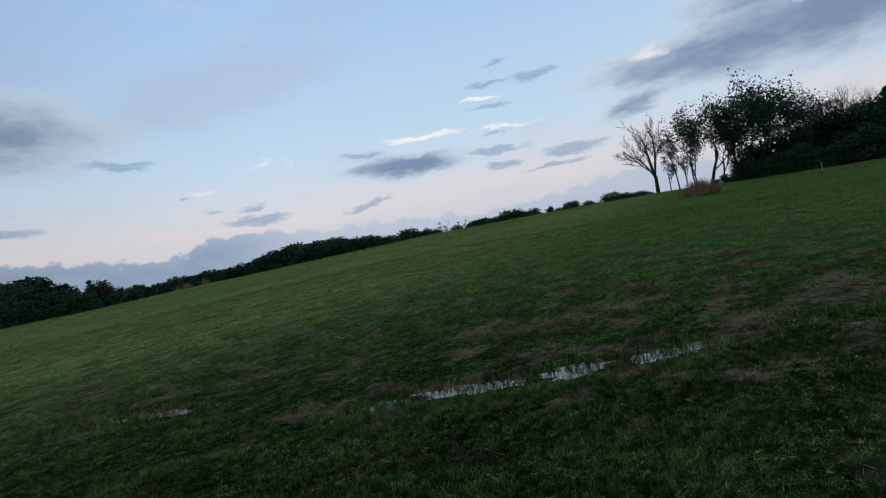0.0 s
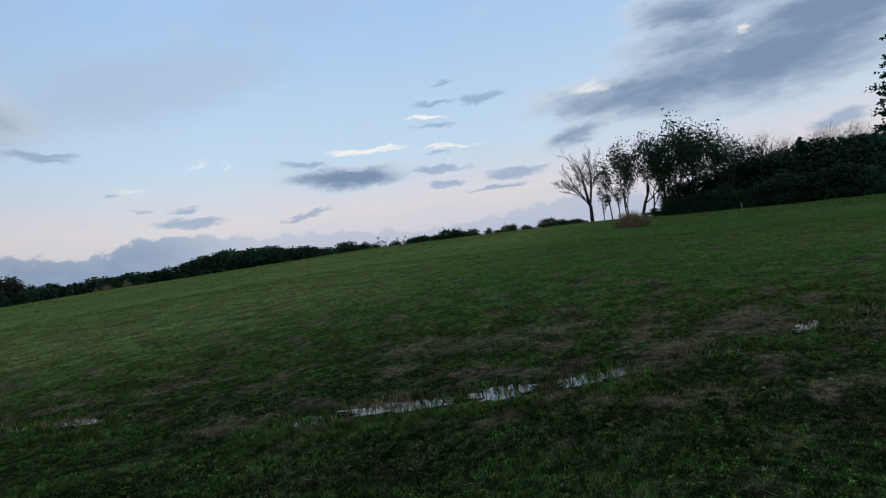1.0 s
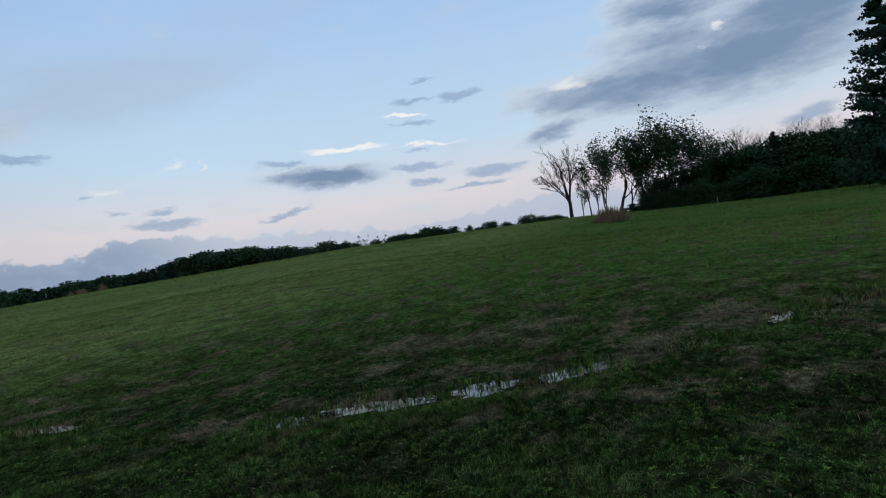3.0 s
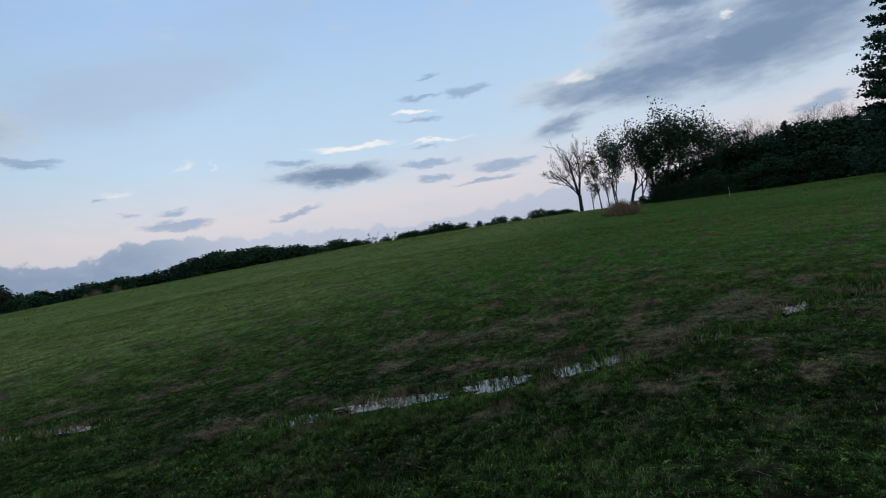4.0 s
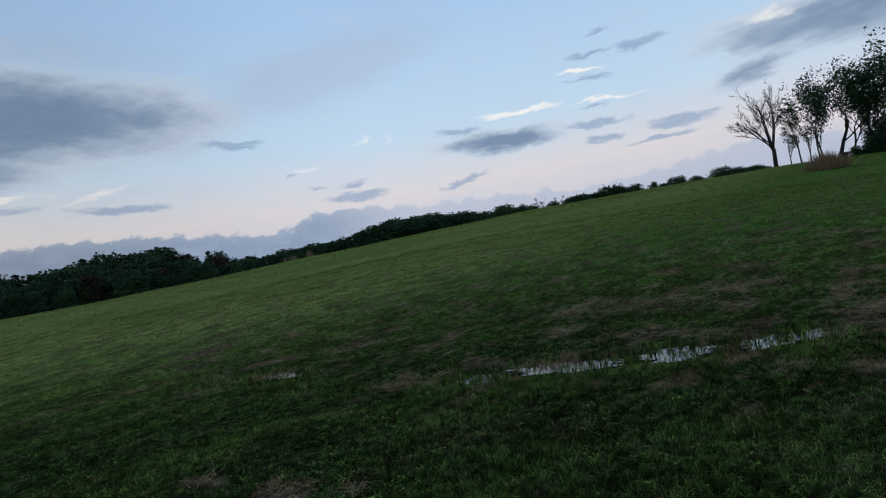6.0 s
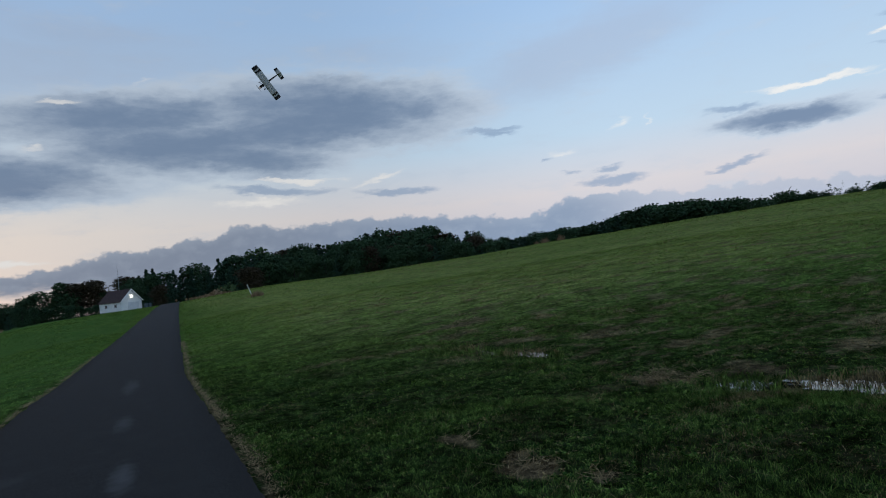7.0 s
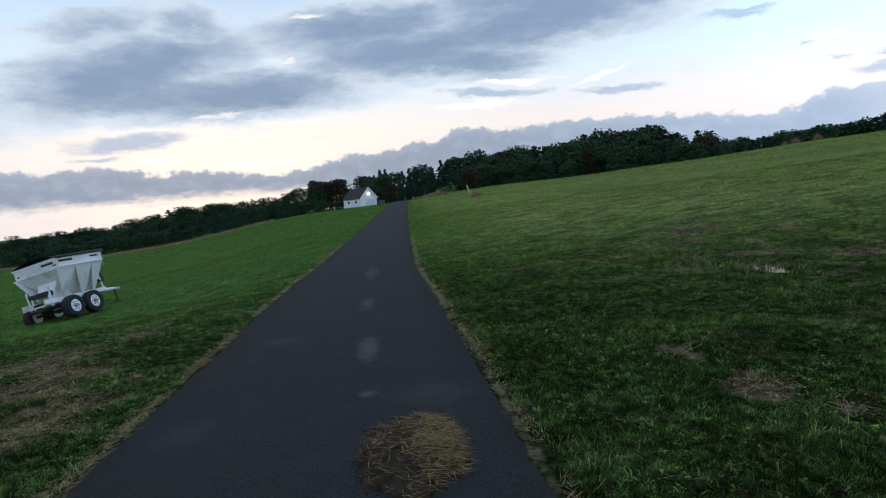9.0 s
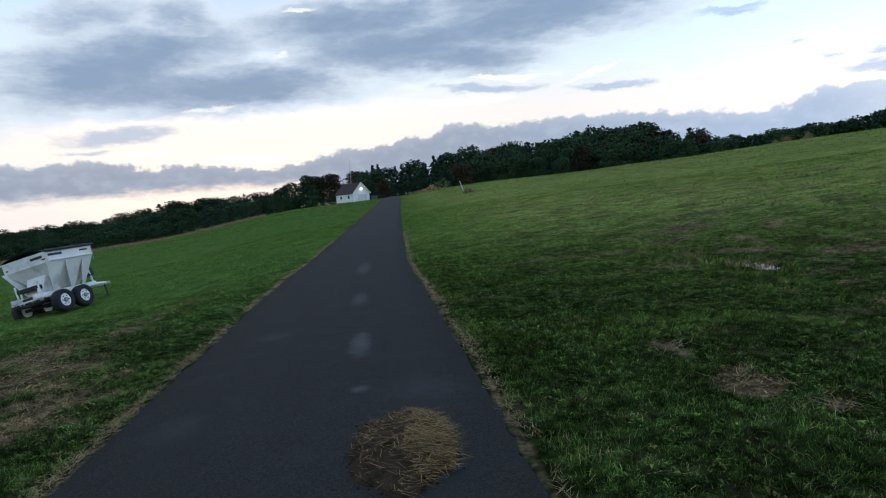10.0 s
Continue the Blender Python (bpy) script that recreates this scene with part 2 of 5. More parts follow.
def surface(name, dark, light, scale=4.0, rough=0.8, metal=0.0, bump=0.0, bump_scale=40.0, island=0.0, objrand=0.0, spec=0.3, stain=None, stain_scale=1.0, stain_amount=0.5):
    """Two colours mixed by noise at two scales, with fine relief, stains, and variation from piece to piece."""
    m = bpy.data.materials.new(name)
    m.use_nodes = True
    nt = m.node_tree
    bsdf = nt.nodes["Principled BSDF"]
    co = nt.nodes.new("ShaderNodeTexCoord").outputs["Object"]

    def nz(sc, det=4.0):
        n = nt.nodes.new("ShaderNodeTexNoise")
        n.inputs["Scale"].default_value, n.inputs["Detail"].default_value = sc, det
        nt.links.new(co, n.inputs["Vector"])
        return n.outputs["Fac"]

    def mth(op, a, b):
        n = nt.nodes.new("ShaderNodeMath")
        n.operation, n.use_clamp = op, True
        for i, v in enumerate((a, b)):
            if isinstance(v, (int, float)):
                n.inputs[i].default_value = v
            else:
                nt.links.new(v, n.inputs[i])
        return n.outputs[0]

    def mx(f, a, b):
        n = nt.nodes.new("ShaderNodeMix")
        n.data_type = "RGBA"
        for k, v in ((0, f), (6, a), (7, b)):
            if isinstance(v, (int, float)):
                n.inputs[k].default_value = v
            elif isinstance(v, tuple):
                n.inputs[k].default_value = (*v, 1)
            else:
                nt.links.new(v, n.inputs[k])
        return n.outputs[2]

    fac = mth("ADD", mth("MULTIPLY", nz(scale), 0.6), mth("MULTIPLY", nz(scale * 7.3), 0.4))
    r = nt.nodes.new("ShaderNodeMapRange")
    nt.links.new(fac, r.inputs[0])
    r.inputs[1].default_value, r.inputs[2].default_value = 0.32, 0.68
    fac = r.outputs[0]
    if island:
        g = nt.nodes.new("ShaderNodeNewGeometry").outputs["Random Per Island"]
        fac = mth("ADD", mth("MULTIPLY", fac, 1 - island), mth("MULTIPLY", g, island))
    if objrand:
        o = nt.nodes.new("ShaderNodeObjectInfo").outputs["Random"]
        fac = mth("ADD", mth("MULTIPLY", fac, 1 - objrand), mth("MULTIPLY", o, objrand))
    c = mx(fac, dark, light)
    if stain:
        q = nt.nodes.new("ShaderNodeMapRange")
        nt.links.new(nz(stain_scale, 6.0), q.inputs[0])
        q.inputs[1].default_value, q.inputs[2].default_value = 0.52, 0.66
        c = mx(mth("MULTIPLY", q.outputs[0], stain_amount), c, stain)
    nt.links.new(c, bsdf.inputs["Base Color"])
    bsdf.inputs["Roughness"].default_value, bsdf.inputs["Metallic"].default_value = rough, metal
    bsdf.inputs["Specular IOR Level"].default_value = spec
    if bump:
        b = nt.nodes.new("ShaderNodeBump")
        b.inputs["Strength"].default_value, b.inputs["Distance"].default_value = bump, 0.02
        nt.links.new(nz(bump_scale, 5.0), b.inputs["Height"])
        nt.links.new(b.outputs[0], bsdf.inputs["Normal"])
    return m


# turf: green and thatch by noise at three scales, with the worn places of this field
TURF_GREEN_A, TURF_GREEN_B, THATCH = (0.028, 0.062, 0.013), (0.068, 0.122, 0.024), (0.190, 0.135, 0.076)
WORN = []


def turf_material(name, blades=False):
    m = bpy.data.materials.new(name)
    m.use_nodes = True
    nt = m.node_tree
    bsdf = nt.nodes["Principled BSDF"]
    geo = nt.nodes.new("ShaderNodeNewGeometry")
    pos = geo.outputs["Position"]

    def lk(n, k, v):
        if isinstance(v, (int, float)):
            n.inputs[k].default_value = v
        elif isinstance(v, tuple):
            n.inputs[k].default_value = v if len(v) == len(n.inputs[k].default_value) else (*v, 1)
        else:
            nt.links.new(v, n.inputs[k])

    def nz(sc, det=4.0, stretch=(1, 1, 0)):
        v = nt.nodes.new("ShaderNodeVectorMath")
        v.operation = "MULTIPLY"
        lk(v, 0, pos)
        lk(v, 1, stretch)
        n = nt.nodes.new("ShaderNodeTexNoise")
        lk(n, "Scale", sc)
        lk(n, "Detail", det)
        lk(n, "Vector", v.outputs[0])
        return n.outputs["Fac"]

    def mth(op, a, b):
        n = nt.nodes.new("ShaderNodeMath")
        n.operation, n.use_clamp = op, True
        lk(n, 0, a)
        lk(n, 1, b)
        return n.outputs[0]

    def loose(op, a, b):
        n = nt.nodes.new("ShaderNodeMath")
        n.operation = op
        lk(n, 0, a)
        lk(n, 1, b)
        return n.outputs[0]

    def rng(v, lo, hi, a=0.0, b=1.0):
        n = nt.nodes.new("ShaderNodeMapRange")
        n.interpolation_type = "SMOOTHSTEP"
        for k, x in enumerate((v, lo, hi, a, b)):
            lk(n, k, x)
        return n.outputs[0]

    def mx(f, a, b):
        n = nt.nodes.new("ShaderNodeMix")
        n.data_type = "RGBA"
        lk(n, 0, f)
        lk(n, 6, a)
        lk(n, 7, b)
        return n.outputs[2]

    green = mx(rng(nz(0.35, 5.0), 0.35, 0.65), TURF_GREEN_A, TURF_GREEN_B)
    green = mx(mth("MULTIPLY", rng(nz(2.6, 4.0), 0.42, 0.66), 0.55), green, (0.022, 0.060, 0.014))
    # yellower sward beyond the swale, brightened with distance to paint in lit blade tips
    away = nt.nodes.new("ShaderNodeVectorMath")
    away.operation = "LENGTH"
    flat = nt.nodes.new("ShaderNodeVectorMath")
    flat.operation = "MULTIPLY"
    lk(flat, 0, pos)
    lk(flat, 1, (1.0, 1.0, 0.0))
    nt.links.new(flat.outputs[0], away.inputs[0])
    # grows only with distance from the standing place
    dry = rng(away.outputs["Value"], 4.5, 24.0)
    meadow = mx(rng(nz(0.11, 4.0, (1.0, 0.6, 0)), 0.38, 0.66), (0.088, 0.160, 0.028), (0.142, 0.200, 0.042))
    # paler, yellower field rising beside the path, lifted in colour for its brighter exposure
    lawn = nt.nodes.new("ShaderNodeSeparateXYZ")
    nt.links.new(pos, lawn.inputs[0])
    field_lift = mth("MULTIPLY", rng(lawn.outputs[1], 5.0, 20.0), rng(lawn.outputs[0], 1.2, 6.0))
    field_lift = mth("MULTIPLY", field_lift, rng(nz(0.16, 5.0, (1.0, 0.5, 0)), 0.25, 0.6, 0.5, 1.0))
    meadow = mx(field_lift, meadow, (0.285, 0.315, 0.085))
    # dull brownish flecks, and dark green ones painting in matted shade, over the field
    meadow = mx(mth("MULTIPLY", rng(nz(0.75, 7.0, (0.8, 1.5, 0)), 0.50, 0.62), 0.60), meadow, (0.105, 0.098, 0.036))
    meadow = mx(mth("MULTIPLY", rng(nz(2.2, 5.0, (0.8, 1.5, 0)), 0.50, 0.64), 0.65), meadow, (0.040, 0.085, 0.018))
    green = mx(mth("MULTIPLY", dry, 0.85), green, meadow)
    # brighter green lawn on the falling side of the path
    green = mx(mth("MULTIPLY", rng(lawn.outputs[0], -2.0, -2.8), 0.7), green, mx(rng(nz(0.6, 5.0), 0.35, 0.65), (0.060, 0.125, 0.030), (0.100, 0.180, 0.040)))
    # thatch lies in streaks where the mower left it, more of it in the wet ground
    wet = mth("MULTIPLY", mth("MAXIMUM", rng(nz(0.045, 2.0), 0.40, 0.62), rng(away.outputs["Value"], 60.0, 12.0)), rng(lawn.outputs[0], 4.2, 7.0))
    thatch = mth("MAXIMUM", rng(nz(0.8, 7.0, (1.0, 1.6, 0)), 0.52, 0.64), mth("MULTIPLY", rng(nz(3.4, 5.0, (1.0, 1.4, 0)), 0.54, 0.66), 0.8))
    thatch = mth("MULTIPLY", thatch, mth("ADD", mth("MULTIPLY", wet, 0.58), 0.14))
    for x, y, rx, ry, amount in WORN:
        v = nt.nodes.new("ShaderNodeMapping")
        v.vector_type = "TEXTURE"
        lk(v, "Vector", pos)
        lk(v, "Location", (x, y, 0))
        lk(v, "Scale", (rx, ry, 50))
        d = nt.nodes.new("ShaderNodeVectorMath")
        d.operation = "LENGTH"
        lk(d, 0, v.outputs[0])
        spot = rng(loose("ADD", loose("MULTIPLY", d.outputs["Value"], 0.4), loose("MULTIPLY", nz(2.6, 6.0), 1.5)), 1.30, 0.85, 0.0, amount)
        thatch = mth("MAXIMUM", thatch, spot)
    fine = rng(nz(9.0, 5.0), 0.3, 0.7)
    if blades:
        isl = geo.outputs["Random Per Island"]
        c = mx(rng(isl, 0.25, 0.85, 0.0, 0.70), green, (0.225, 0.335, 0.066))
        # noise darkens the near blades, painting in dark gaps between tufts
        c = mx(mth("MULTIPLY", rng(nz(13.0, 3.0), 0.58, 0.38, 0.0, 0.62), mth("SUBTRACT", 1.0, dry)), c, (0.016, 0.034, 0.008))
        dead = rng(mth("ADD", mth("SUBTRACT", mth("MULTIPLY", isl, 0.58), mth("MULTIPLY", dry, 0.10)), mth("MULTIPLY", thatch, 0.75)), 0.53, 0.60)
        c = mx(dead, c, mx(isl, THATCH, (0.30, 0.215, 0.095)))
    else:
        # dark soil near the standing place, also painting in shade between the blades
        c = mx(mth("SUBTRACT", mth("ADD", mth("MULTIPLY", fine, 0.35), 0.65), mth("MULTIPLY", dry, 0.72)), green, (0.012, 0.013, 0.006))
        c = mx(mth("MULTIPLY", thatch, 0.9), c, mx(fine, hexmix(THATCH, (0.04, 0.03, 0.015), 0.5), THATCH))
        b = nt.nodes.new("ShaderNodeBump")
        lk(b, "Strength", 0.9)
        lk(b, "Distance", 0.06)
        lk(b, "Height", nz(14.0, 6.0))
        nt.links.new(b.outputs[0], bsdf.inputs["Normal"])
    # clumps and patches of turf darkened and lightened by noise, painting in matted shade
    shade_mottle = loose("MULTIPLY", rng(nz(1.25, 5.0), 0.34, 0.66, 0.60, 1.15), rng(nz(6.5, 7.0), 0.36, 0.64, 0.54, 1.36))
    shade_mottle = loose("MULTIPLY", shade_mottle, rng(nz(24.0, 4.0), 0.34, 0.66, 0.68, 1.28))
    # the mottling weakens with distance, where single clumps no longer stand apart
    open_ = rng(away.outputs["Value"], 9.0, 38.0, 1.0, 0.22)
    shade_mottle = loose("ADD", loose("MULTIPLY", loose("SUBTRACT", shade_mottle, 0.88), open_), 0.88)
    even = nt.nodes.new("ShaderNodeVectorMath")
    even.operation = "SCALE"
    lk(even, 0, c)
    lk(even, "Scale", shade_mottle)
    nt.links.new(even.outputs[0], bsdf.inputs["Base Color"])
    bsdf.inputs["Roughness"].default_value = 0.75 if blades else 0.95
    bsdf.inputs["Specular IOR Level"].default_value = 0.0
    return m


# worn and dead places: beside the path, round the puddles and in the field
WORN += [(-3.25, 5.6, 0.42, 0.95, 0.85), (-4.0, 6.9, 0.55, 0.9, 0.85), (-4.7, 8.0, 0.6, 0.8, 0.75), (-4.05, 9.4, 0.22, 1.0, 0.7), (-4.1, 12.5, 0.25, 1.6, 0.4), (-5.6, 6.6, 0.8, 1.1, 0.6)]
WORN += [(-2.22, 5.0, 0.05, 3.0, 0.6), (-2.31, 10.0, 0.05, 3.4, 0.55), (-2.44, 17.0, 0.07, 5.0, 0.5), (0.78, 4.2, 0.045, 2.2, 0.6), (0.68, 8.4, 0.05, 2.6, 0.55), (0.52, 15.0, 0.06, 5.0, 0.5)]
WORN += [(2.70, 4.20, 0.20, 0.32, 0.95), (2.62, 5.32, 0.12, 0.30, 0.9), (7.7, 14.5, 0.8, 0.6, 0.9), (5.9, 6.0, 0.45, 0.4, 1.0), (11.6, -0.5, 0.9, 0.7, 1.0)]
WORN += [(11.0, 5.0, 0.9, 1.6, 0.5), (9.3, 0.7, 0.8, 0.5, 0.8), (8.4, 3.2, 0.4, 0.9, 0.7), (12.5, 3.0, 0.7, 0.9, 0.6), (3.0, 3.63, 0.12, 0.12, 0.8)]
WORN += [(3.4, 12.6, 0.9, 0.35, 0.45), (4.9, 12.3, 0.8, 0.35, 0.5), (6.7, 13.2, 0.7, 0.4, 0.6), (5.1, 10.2, 0.5, 0.5, 0.4)]
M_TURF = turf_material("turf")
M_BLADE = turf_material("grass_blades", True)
M_ASPHALT = surface("asphalt", (0.0200, 0.0190, 0.0180), (0.0680, 0.0640, 0.0595), 75.0, 0.95, bump=1.0, bump_scale=210.0, spec=0.04, stain=(0.060, 0.058, 0.055), stain_scale=2.6, stain_amount=0.22)


def add_spots(m, spots, colour, grit):
    """Pale scuffs with soft ragged outlines, and grit, over a material's colour."""
    nt = m.node_tree
    bsdf = nt.nodes["Principled BSDF"]
    under = bsdf.inputs["Base Color"].links[0].from_socket
    pos = nt.nodes.new("ShaderNodeNewGeometry").outputs["Position"]
    nz = nt.nodes.new("ShaderNodeTexNoise")
    nz.inputs["Scale"].default_value, nz.inputs["Detail"].default_value = 7.0, 6.0
    nt.links.new(pos, nz.inputs["Vector"])
    for x, y, rx, ry, amount in spots:
        v = nt.nodes.new("ShaderNodeMapping")
        v.vector_type = "TEXTURE"
        v.inputs["Location"].default_value, v.inputs["Scale"].default_value = (x, y, 0), (rx, ry, 50)
        nt.links.new(pos, v.inputs["Vector"])
        d = nt.nodes.new("ShaderNodeVectorMath")
        d.operation = "LENGTH"
        nt.links.new(v.outputs[0], d.inputs[0])
        sub = nt.nodes.new("ShaderNodeMath")
        sub.operation = "ADD"
        nt.links.new(d.outputs["Value"], sub.inputs[0])
        nt.links.new(nz.outputs["Fac"], sub.inputs[1])
        r = nt.nodes.new("ShaderNodeMapRange")
        r.interpolation_type = "SMOOTHSTEP"
        nt.links.new(sub.outputs[0], r.inputs[0])
        for k, val in ((1, 1.65), (2, 0.55), (3, 0.0), (4, amount)):
            r.inputs[k].default_value = val
        n = nt.nodes.new("ShaderNodeMix")
        n.data_type = "RGBA"
        nt.links.new(r.outputs[0], n.inputs[0])
        nt.links.new(under, n.inputs[6])
        n.inputs[7].default_value = (*colour, 1)
        under = n.outputs[2]
    if grit:
        g = nt.nodes.new("ShaderNodeTexVoronoi")
        g.inputs["Scale"].default_value = 55.0
        nt.links.new(pos, g.inputs["Vector"])
        r = nt.nodes.new("ShaderNodeMapRange")
        nt.links.new(g.outputs["Distance"], r.inputs[0])
        for k, val in ((1, 0.22), (2, 0.08), (3, 0.0), (4, grit)):
            r.inputs[k].default_value = val
        n = nt.nodes.new("ShaderNodeMix")
        n.data_type = "RGBA"
        nt.links.new(r.outputs[0], n.inputs[0])
        nt.links.new(under, n.inputs[6])
        n.inputs[7].default_value = (0.11, 0.11, 0.105, 1)
        under = n.outputs[2]
    nt.links.new(under, bsdf.inputs["Base Color"])


add_spots(M_ASPHALT, [(-0.39, 6.75, 0.15, 0.75, 0.6), (-0.52, 9.9, 0.15, 0.8, 0.4), (-0.34, 5.05, 0.10, 0.12, 0.6), (-1.55, 7.6, 0.3, 0.3, 0.16), (0.25, 4.9, 0.5, 0.4, 0.14), (-1.75, 4.6, 0.3, 0.4, 0.12), (-0.6, 14.5, 0.2, 1.6, 0.35)], (0.14, 0.135, 0.13), 0.6)
M_STRAW = surface("straw", (0.085, 0.052, 0.022), (0.38, 0.275, 0.140), 3.0, 0.9, island=0.85, spec=0.02)
M_HAY = surface("heap_straw", (0.040, 0.024, 0.011), (0.42, 0.27, 0.11), 3.0, 0.9, island=0.85, spec=0.02)
M_SOIL = surface("damp_soil", (0.012, 0.008, 0.005), (0.062, 0.042, 0.027), 9.0, 0.95, bump=0.8, bump_scale=60.0, spec=0.02)
M_LEAF = surface("summer_leaves", (0.014, 0.034, 0.019), (0.056, 0.098, 0.044), 0.4, 0.85, island=0.45, objrand=0.25, spec=0.05)
M_LEAF_LIGHT = surface("light_leaves", (0.033, 0.060, 0.024), (0.083, 0.128, 0.053), 0.4, 0.85, island=0.5, objrand=0.2, spec=0.05)
M_LEAF_RED = surface("turning_leaves", (0.029, 0.025, 0.016), (0.078, 0.062, 0.038), 0.4, 0.85, island=0.5, spec=0.05)
M_NEEDLE = surface("pine_needles", (0.014, 0.038, 0.025), (0.050, 0.096, 0.060), 0.6, 0.85, island=0.45, objrand=0.25, spec=0.05)
M_BARK = surface("bark", (0.013, 0.011, 0.010), (0.040, 0.035, 0.031), 3.0, 0.9, bump=0.5)
M_DRY = surface("dry_stalks", (0.15, 0.095, 0.055), (0.36, 0.25, 0.15), 1.0, 0.9, island=0.7, spec=0.02)

# ---------------------------------------------------------------- helpers for meshes
RNG = np.random.default_rng(7)


def mesh_of(name, verts, faces, material, smooth=False):
    me = bpy.data.meshes.new(name)
    me.from_pydata([tuple(v) for v in verts], [], [tuple(f) for f in faces])
    me.materials.append(material)
    if smooth:
        me.polygons.foreach_set("use_smooth", [True] * len(me.polygons))
    me.update()
    return me


def big_mesh(name, verts, tris, material):
    """Many triangles at once."""
    verts, tris = np.asarray(verts, np.float32), np.asarray(tris, np.int32)
    me = bpy.data.meshes.new(name)
    me.vertices.add(len(verts))
    me.vertices.foreach_set("co", verts.ravel())
    me.loops.add(len(tris) * 3)
    me.loops.foreach_set("vertex_index", tris.ravel())
    me.polygons.add(len(tris))
    me.polygons.foreach_set("loop_start", np.arange(0, len(tris) * 3, 3, dtype=np.int32))
    me.polygons.foreach_set("loop_total", np.full(len(tris), 3, np.int32))
    me.materials.append(material)
    me.update(calc_edges=True)
    me.validate()
    return me


def part(name, data, parent, label="", m=None):
    """A mesh, or a bmesh with its material, as one object under a thing or a part."""
    if isinstance(data, tuple):
        bm, material = data
        me = bpy.data.meshes.new(name)
        bm.to_mesh(me)
        bm.free()
        me.materials.append(material)
        data = me
    ob = new(name, data)
    ob.parent = parent
    if m is not None:
        ob.matrix_basis = m
    return tagged(ob, label=label)


def thing(name, label, category, m=None, group="", kind=""):
    ob = new(name)
    if m is not None:
        ob.matrix_basis = m
    return tagged(ob, label=label, category=category, group=group, kind=kind)


def box_bm(sx, sy, sz, bevel=0.0, at=(0, 0, 0), bm=None, rot=None):
    bm = bm or bmesh.new()
    m = Matrix.Translation(at) @ (rot or Matrix.Identity(4)) @ Matrix.Diagonal((sx, sy, sz, 1))
    r = bmesh.ops.create_cube(bm, size=1.0, matrix=m)
    if bevel:
        es = list({e for v in r["verts"] for e in v.link_edges})
        bmesh.ops.bevel(bm, geom=es, offset=bevel, segments=2, affect="EDGES", profile=0.6)
    return bm


def rod_bm(a, b, r0, r1=None, sides=10, bm=None):
    bm = bm or bmesh.new()
    a, b = Vector(a), Vector(b)
    m = Matrix.Translation((a + b) / 2) @ (b - a).to_track_quat("Z", "Y").to_matrix().to_4x4()
    bmesh.ops.create_cone(bm, cap_ends=True, segments=sides, radius1=r0, radius2=r0 if r1 is None else r1, depth=(b - a).length, matrix=m)
    return bm


def prism_bm(outline, y0, y1, bm=None):
    """A plate: an outline in x and z, pushed from y0 to y1."""
    bm = bm or bmesh.new()
    f = [bm.verts.new((x, y0, z)) for x, z in outline]
    g = [bm.verts.new((x, y1, z)) for x, z in outline]
    bm.faces.new(f)
    bm.faces.new(g[::-1])
    n = len(f)
    for i in range(n):
        bm.faces.new((f[i], g[i], g[(i + 1) % n], f[(i + 1) % n]))
    bmesh.ops.recalc_face_normals(bm, faces=bm.faces)
    return bm


def hull_bm(bottom, top, bm=None):
    """A solid between two four-cornered rings."""
    bm = bm or bmesh.new()
    a = [bm.verts.new(p) for p in bottom]
    b = [bm.verts.new(p) for p in top]
    bm.faces.new(a[::-1])
    bm.faces.new(b)
    for i in range(4):
        bm.faces.new((a[i], a[(i + 1) % 4], b[(i + 1) % 4], b[i]))
    bmesh.ops.recalc_face_normals(bm, faces=bm.faces)
    return bm


def vnoise(x, y, seed=0):
    """Smooth value noise, 0 to 1."""
    x, y = np.asarray(x, float), np.asarray(y, float)
    xi, yi = np.floor(x).astype(np.int64), np.floor(y).astype(np.int64)
    fx, fy = x - xi, y - yi
    fx, fy = fx * fx * (3 - 2 * fx), fy * fy * (3 - 2 * fy)

    def cell(a, b):
        k = (a * 374761393 + b * 668265263 + seed * 974634777) & 0x7FFFFFFF
        k = ((k ^ (k >> 13)) * 1274126177) & 0x7FFFFFFF
        return ((k ^ (k >> 16)) & 0xFFFF) / 65535.0

    top = cell(xi, yi) * (1 - fx) + cell(xi + 1, yi) * fx
    low = cell(xi, yi + 1) * (1 - fx) + cell(xi + 1, yi + 1) * fx
    return top * (1 - fy) + low * fy


# ---------------------------------------------------------------- the lie of the land
# heights by compass bearing from the standing place, at 20, 110 and 300 m
BEAR = [-180, -120, -70, -40, -27, -18, -11, -6, -2, 2, 5, 10, 20, 31, 41, 51, 61, 72, 80, 88, 97, 103, 130, 180]
Z20 = [-0.3, -0.9, -1.3, -1.35, -1.3, -0.8, -0.25, -0.02, 0.0, 0.02, 0.1, 0.25, 0.4, 0.6, 0.75, 0.85, 0.9, 0.85, 0.8, 0.65, 0.5, 0.4, 0.2, -0.3]
Z110 = [-1.0, -3.0, -3.9, -3.9, -3.4, -2.0, 0.55, 1.55, 1.85, 2.0, 3.0, 3.65, 4.2, 5.25, 6.35, 7.2, 7.7, 7.4, 7.0, 5.85, 5.0, 4.4, 2.5, -1.0]
Z300 = [-2.0, -5.0, -7.0, -7.0, -6.0, -4.0, 0.3, 1.3, 1.6, 1.6, 1.5, 1.0, 0.5, 0.5, 1.0, 1.5, 2.0, 2.0, 2.0, 2.0, 2.0, 2.0, 1.0, -2.0]
FINE_BEAR = np.arange(-200, 200.1, 0.5)
KERNEL = np.exp(-0.5 * (np.arange(-12, 12.1, 1) * 0.5 / 2.2) ** 2)


